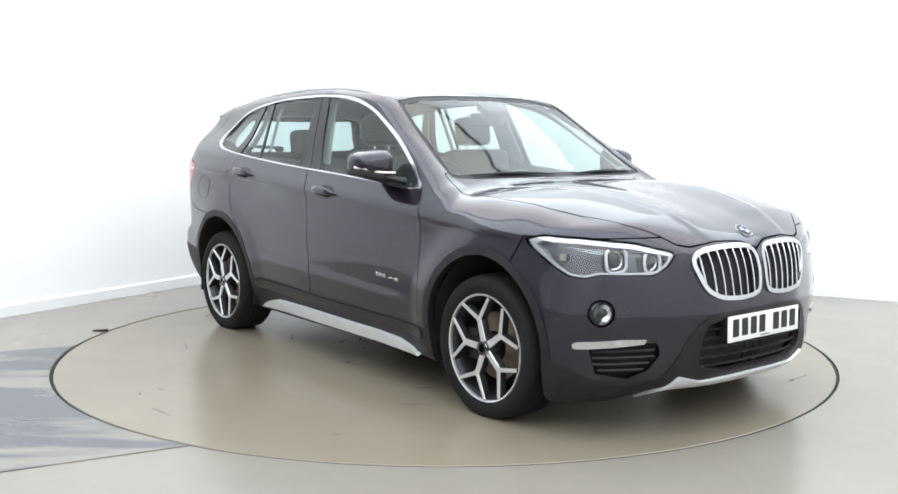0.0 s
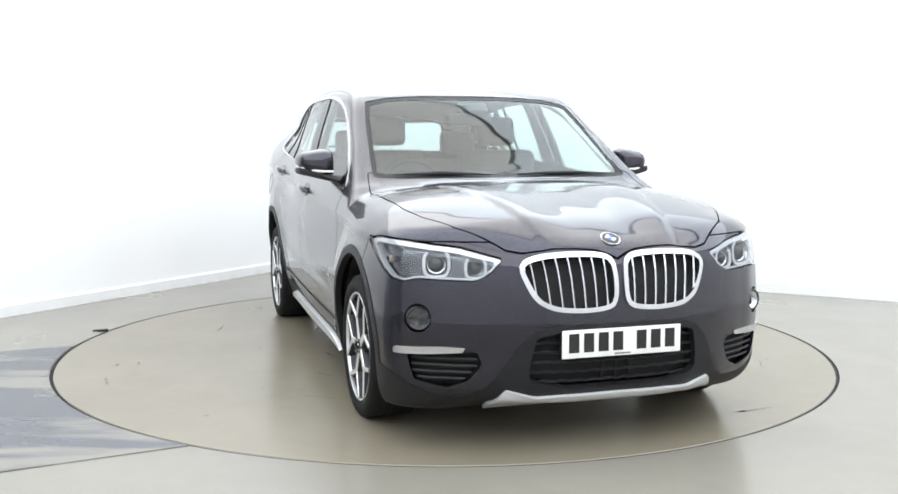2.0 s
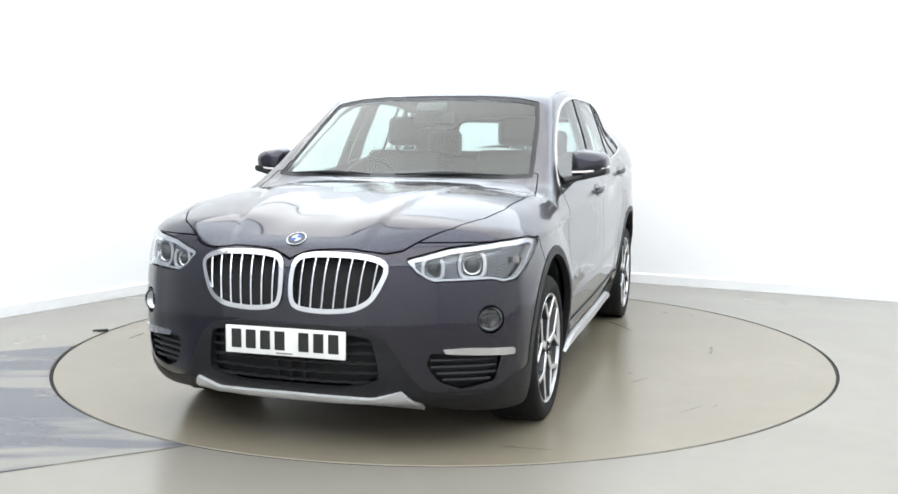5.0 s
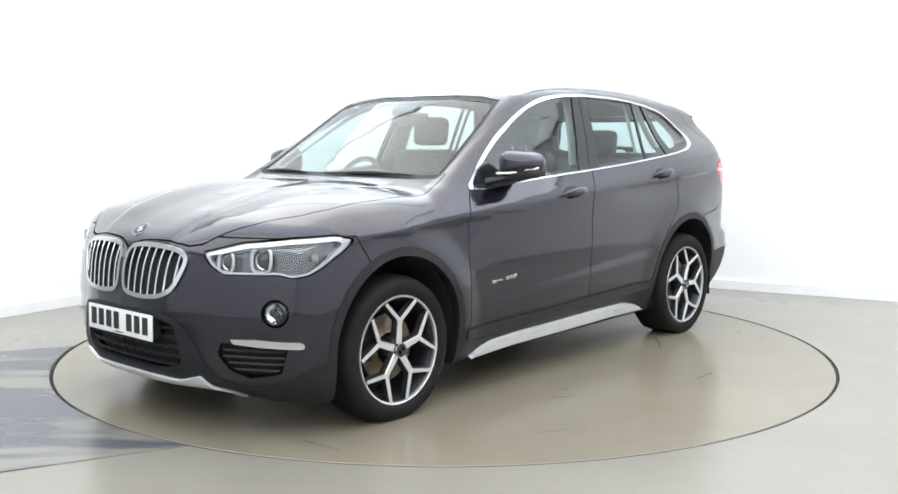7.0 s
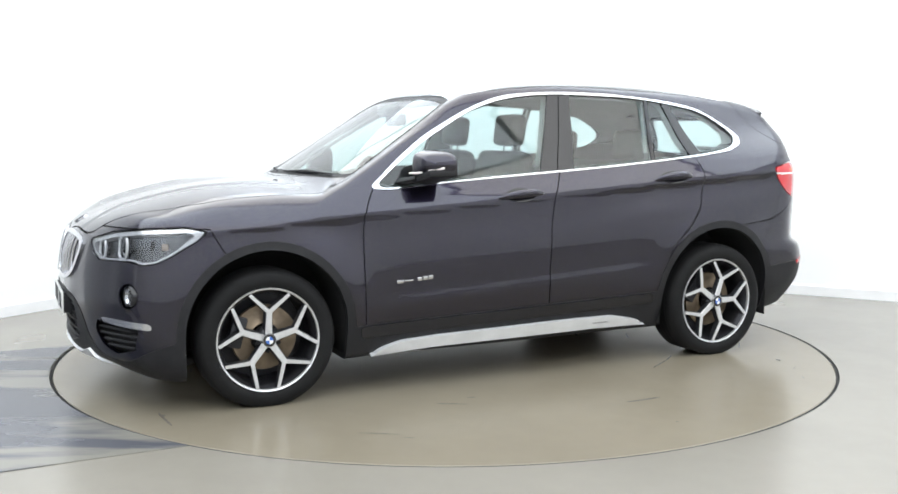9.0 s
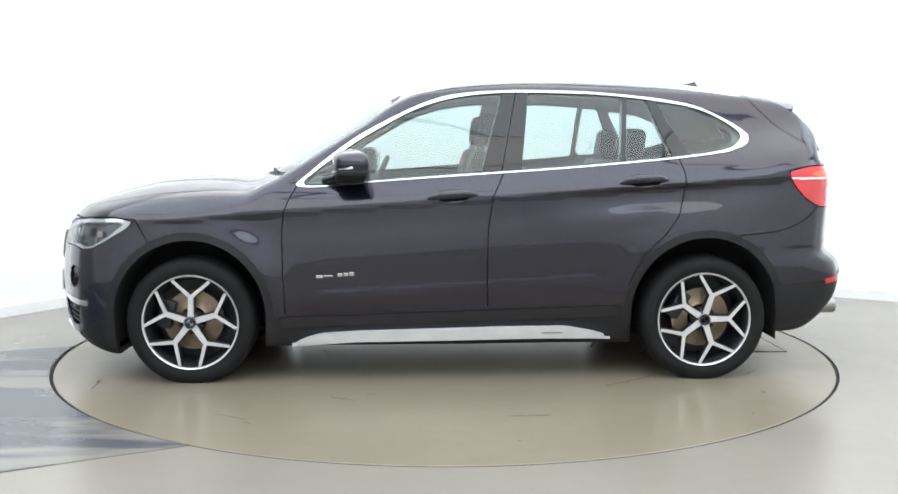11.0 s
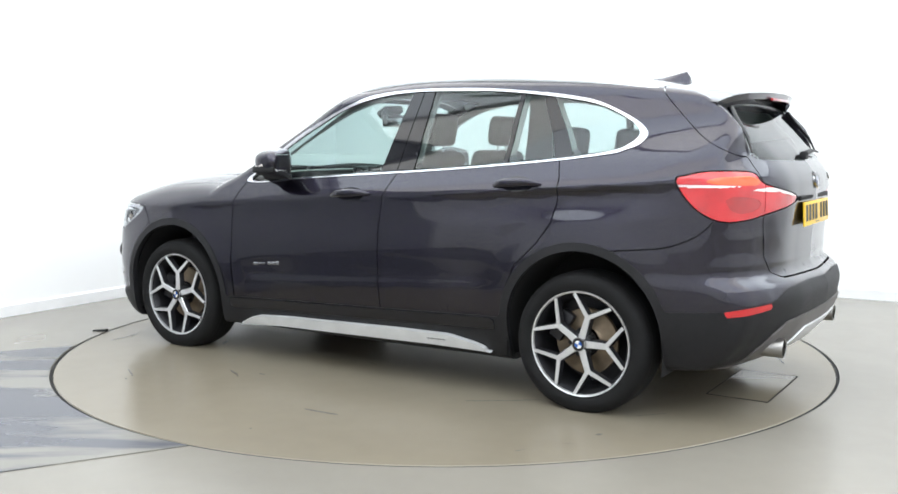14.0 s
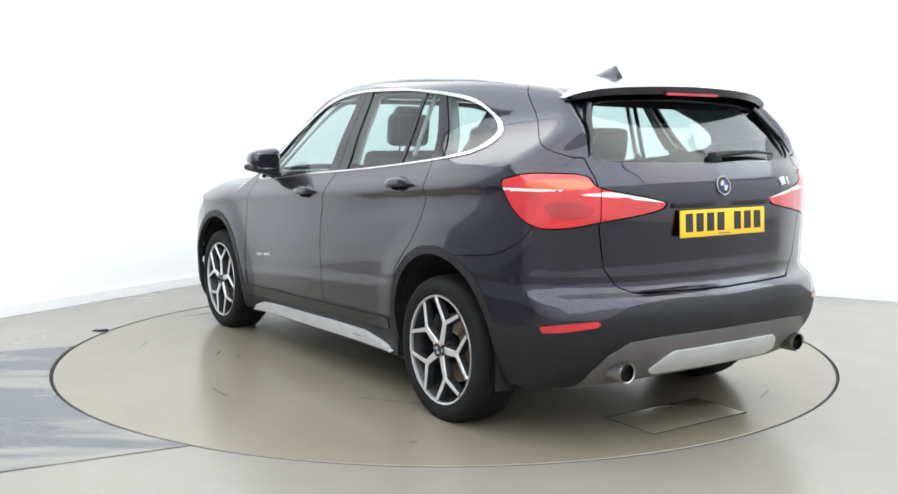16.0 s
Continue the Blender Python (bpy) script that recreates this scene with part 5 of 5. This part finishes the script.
add_box(bm, (-2.146, 0, 0.990), (0.04, 0.58, 0.022), 0.006)
part("plate_lamp_recess", bm, DARK, TAILGATE_PART, "dark recess over the number plate")

# ---- roof rails, aerial, spoiler, wipers, exhausts ----
for s in (1, -1):
    line = [(0.20, 1.480), (0.13, 1.512), (0.03, 1.542), (-0.116, 1.560), (-0.42, 1.574), (-0.72, 1.574), (-1.03, 1.560), (-1.33, 1.534), (-1.5, 1.508), (-1.62, 1.478)]
    pts = [(x, 0.617 * s - 0.03 * s * step(-0.8, -1.6, x), curve(x, line) - 0.012) for x in np.linspace(0.20, -1.62, 40)]
    part("roof_rail", tidy(tube(bmesh.new(), pts, 0.020, 12, flat=(1.0, 1.1))), RAIL, CAR, "satin silver roof rail")
bm = bmesh.new()
rows = []
for i in range(11):
    k = i / 10
    x = -1.33 - 0.20 * k
    h = 0.056 * k ** 1.3 if k < 0.9 else 0.056 * (0.9 ** 1.3) * (1 - (k - 0.9) / 0.1 * 0.55)
    w = 0.034 * (0.25 + 0.75 * math.sin(math.pi * min(0.75, k * 0.9 + 0.08)))
    base = float(top_at(np.array(x), np.array(0.0))) - 0.004
    rows.append([bm.verts.new((x, w * c, base + (h + 0.012) * q)) for c, q in ((-1, 0), (-0.75, 0.35), (-0.3, 0.8), (0, 1), (0.3, 0.8), (0.75, 0.35), (1, 0))])
for a, b in zip(rows, rows[1:]):
    for i in range(6):
        bm.faces.new((a[i], a[i + 1], b[i + 1], b[i]))
bm.faces.new(rows[0])
bm.faces.new(rows[-1][::-1])
part("roof_aerial", tidy(bm), PAINT, CAR, "painted fin-shaped roof aerial")


def spoiler():
    """The roof drawn out over the rear window: a painted wedge with a black underside."""
    bm = bmesh.new()
    nx, ny = 12, 41
    xs = [-1.64 - 0.345 * i / (nx - 1) for i in range(nx)]
    wide = [on_side(max(x, -1.80), 1.415)[0].y - 0.006 - 0.05 * (1 - i / (nx - 1)) ** 2 for i, x in enumerate(xs)]
    top, low = [], []
    for j in range(ny):
        u = math.sin(math.pi / 2 * (-1 + 2 * j / (ny - 1)))
        a = abs(u)
        tr, lr = [], []
        for i in range(nx):
            k = i / (nx - 1)
            x = xs[i] + 0.115 * k * a ** 2.5
            y = wide[i] * u
            roof = float(top_at(np.array(x), np.array(abs(y))))
            z = roof - 0.006 + 0.012 * math.sqrt(k) - (0.055 - 0.02 * k) * a ** 7
            t = -0.02 + 0.05 * min(1, k * 3) + 0.03 * math.sin(math.pi * min(1, 0.2 + k)) - 0.016 * k
            tr.append(bm.verts.new((x, y, z)))
            t = max(t, 0.03 * step(0.4, 0.8, k))
            lr.append(bm.verts.new((x + 0.012 * k, y * (1 - 0.01 * k), z - t * (1 - 0.3 * a ** 7))))
        top.append(tr)
        low.append(lr)
    dark = []
    for j in range(ny - 1):
        for i in range(nx - 1):
            bm.faces.new((top[j][i], top[j + 1][i], top[j + 1][i + 1], top[j][i + 1]))
            dark.append(bm.faces.new((low[j][i], low[j][i + 1], low[j + 1][i + 1], low[j + 1][i])))
        for i in (0, nx - 1):
            bm.faces.new((top[j][i], low[j][i], low[j + 1][i], top[j + 1][i]))
    for j in (0, ny - 1):
        for i in range(nx - 1):
            bm.faces.new((top[j][i], top[j][i + 1], low[j][i + 1], low[j][i]))
    for f in dark:
        f.material_index = 1
    return bm


roof_spoiler = part("roof_spoiler", tidy(spoiler()), [PAINT, GLOSS_BLACK], CAR, "painted roof spoiler over the rear window")
bm = bmesh.new()
add_box(bm, (-1.982, 0, 1.449), (0.012, 0.32, 0.012), 0.003)
part("brake_light", bm, RED_DEEP, roof_spoiler, "slim red high brake light")
for s in (1, -1):
    # black fin beside the rear window
    pts = [on_tail(y, z)[0] + Vector((-0.014, 0, 0)) for y, z in ((0.515, 1.40), (0.553, 1.346), (0.588, 1.27), (0.617, 1.20))]
    part("window_fin", tidy(flip(tube(bmesh.new(), pts, [0.018, 0.015, 0.010, 0.004], 10, flat=(1.0, 0.8)), s)), GLOSS_BLACK, TAILGATE_PART, "gloss black fin beside the rear window")

p, n = on_tail(0.0, 1.175)
bm = bmesh.new()
add_box(bm, (-2.100, -0.02, 1.183), (0.035, 0.06, 0.04), 0.012)
rear_wiper = part("rear_wiper", bm, PLASTIC, TAILGATE_PART, "black rear wiper")
pts = [on_tail(abs(y), z)[0] * 1.0 for y, z in ((0.0, 1.19), (0.15, 1.20), (0.3, 1.205), (0.42, 1.195))]
pts = [Vector((q.x - 0.022, -abs(y), q.z)) for q, y in zip(pts, (0.0, 0.15, 0.3, 0.42))]
part("wiper_arm", tidy(tube(bmesh.new(), pts, [0.015, 0.013, 0.008, 0.004], 8)), PLASTIC, CAR, "black rear wiper arm")

for y0, y1 in ((0.02, 0.56), (-0.60, -0.12)):
    arm = []
    for k in np.linspace(0, 1, 9):
        y = y0 + (y1 - y0) * k
        z = 1.076 + 0.007 * math.sin(math.pi * k)
        p, n = on_nose(abs(y), z)
        arm.append(Vector((p.x, y, p.z)) + n * 0.006)
    part("wiper_blade", tidy(tube(bmesh.new(), arm, [0.004, 0.006, 0.007, 0.009, 0.010, 0.009, 0.007, 0.006, 0.004], 6)), PLASTIC, CAR, "black windscreen wiper")

for s in (1, -1):
    bm = lathe(bmesh.new(), [(0.036, -2.171), (0.041, -2.175), (0.044, -2.165), (0.043, -1.95), (0.034, -1.95), (0.034, -2.15)], "X", 28, (0, 0.538 * s, 0.335))
    part("exhaust_pipe", tidy(bm), PIPE, CAR, "chrome exhaust tailpipe with dark bore")
    bm = lathe(bmesh.new(), [(0.0, -2.10), (0.036, -2.10)], "X", 20, (0, 0.538 * s, 0.335))
    part("exhaust_bore", bm, DARK, CAR)

# ---- cabin ----
def seat(x, y, wide, back_top, head_top, heads):
    st = empty("car_seat", CAR)
    tagged(st, "black leather car seat with headrest")
    bm = bmesh.new()
    add_box(bm, (x + 0.24, y, 0.58), (0.52, wide, 0.16), 0.05)
    part("cushion", bm, SEAT, st)
    bm = bmesh.new()
    h = back_top - 0.55
    add_box(bm, (x, y, 0.55 + h / 2), (0.13, wide, h), 0.06, segs=4, m=pose(0, 0, 0, 0, -14, 0))
    part("backrest", bm, SEAT, st)
    for hy in heads:
        bm = bmesh.new()
        add_box(bm, (x - 0.10, y + hy, head_top - 0.09), (0.10, 0.25, 0.18), 0.048, segs=4, m= pose(0, 0, 0, 0, -8, 0))
        part("headrest", bm, SEAT, st)
        bm = bmesh.new()
        for k in (-0.05, 0.05):
            tube(bm, [(x - 0.085, y + hy + k, head_top - 0.25), (x - 0.095, y + hy + k, head_top - 0.12)], 0.006, 6)
        part("headrest_post", bm, CHROME, st)


seat(-0.13, 0.36, 0.50, 1.20, 1.40, (0,))
seat(-0.13, -0.36, 0.50, 1.20, 1.40, (0,))
seat(-0.95, 0.0, 1.28, 1.14, 1.32, (0.38, -0.38))
dash = bmesh.new()
add_box(dash, (0.74, 0, 0.90), (0.46, 1.44, 0.24), 0.07)
dashboard = part("dashboard", dash, CABIN, CAR, "black soft-touch dashboard")
bm = bmesh.new()
add_box(bm, (0.60, -0.36, 1.03), (0.20, 0.34, 0.06), 0.028)
part("instrument_hood", bm, CABIN, dashboard)
bm = bmesh.new()
add_box(bm, (0.56, 0.0, 1.035), (0.03, 0.25, 0.11), 0.01)
part("centre_screen", bm, GLOSS_BLACK, dashboard, "black centre display")
for y in (-0.62, 0.62):
    bm = lathe(bmesh.new(), [(0.0, -0.01), (0.03, -0.006), (0.038, 0.0), (0.038, 0.02)], "X", 20, (0.505, y, 0.955))
    part("air_vent", tidy(bm), PLASTIC, dashboard)
m = pose(0.42, -0.36, 0.985, 0, 0, 0) @ pose(0, 0, 0, 0, 66, 0)
steer = part("steering_wheel", moved(tube(bmesh.new(), [(0.175 * math.cos(a), 0.175 * math.sin(a), 0) for a in np.linspace(0, 2 * math.pi, 32, endpoint=False)], 0.016, 8, closed=True), m), SEAT, CAR, "black leather steering wheel")
bm = bmesh.new()
add_box(bm, (0, 0, 0.01), (0.13, 0.15, 0.05), 0.022)
part("airbag_pad", moved(bm, m), CABIN, steer)
for a in (90, 270, 0):
    bm = bmesh.new()
    add_box(bm, (0.11 * math.cos(radians(a)), 0.11 * math.sin(radians(a)), 0), (0.11, 0.03, 0.014), 0.005, pose(0, 0, 0, 0, 0, a))
    part("wheel_spoke", moved(bm, m), GREY_TRIM, steer)
bm = bmesh.new()
add_box(bm, (0.33, 0, 1.372), (0.035, 0.25, 0.072), 0.017, segs=3)
inside_mirror = part("inside_mirror", bm, CABIN, CAR, "black inside rear-view mirror")
bm = bmesh.new()
add_box(bm, (0.313, 0, 1.372), (0.006, 0.225, 0.055), 0.002)
part("mirror_glass", bm, CHROME, inside_mirror)
bm = bmesh.new()
add_box(bm, (0.375, 0, 1.425), (0.10, 0.15, 0.05), 0.02, pose(0, 0, 0, 0, 30, 0))
for v in bm.verts:
    v.co.y *= 1 + 3.5 * (v.co.z - 1.40)
part("sensor_pod", bm, CABIN, inside_mirror)
bm = bmesh.new()
add_box(bm, (-1.45, 0, 1.02), (0.75, 1.22, 0.02), 0.006)
part("parcel_cover", bm, CABIN, CAR, "black luggage cover")


def motions():
    walk(TURNTABLE, [(t, pose(0, 0, 0, 0, 0, a)) for t, a in TURN])
    walk(CAR, [(t, pose(0, 0, 0, 0, 0, a) @ pose(*CAR_AT, 0)) for t, a in TURN])


motions()
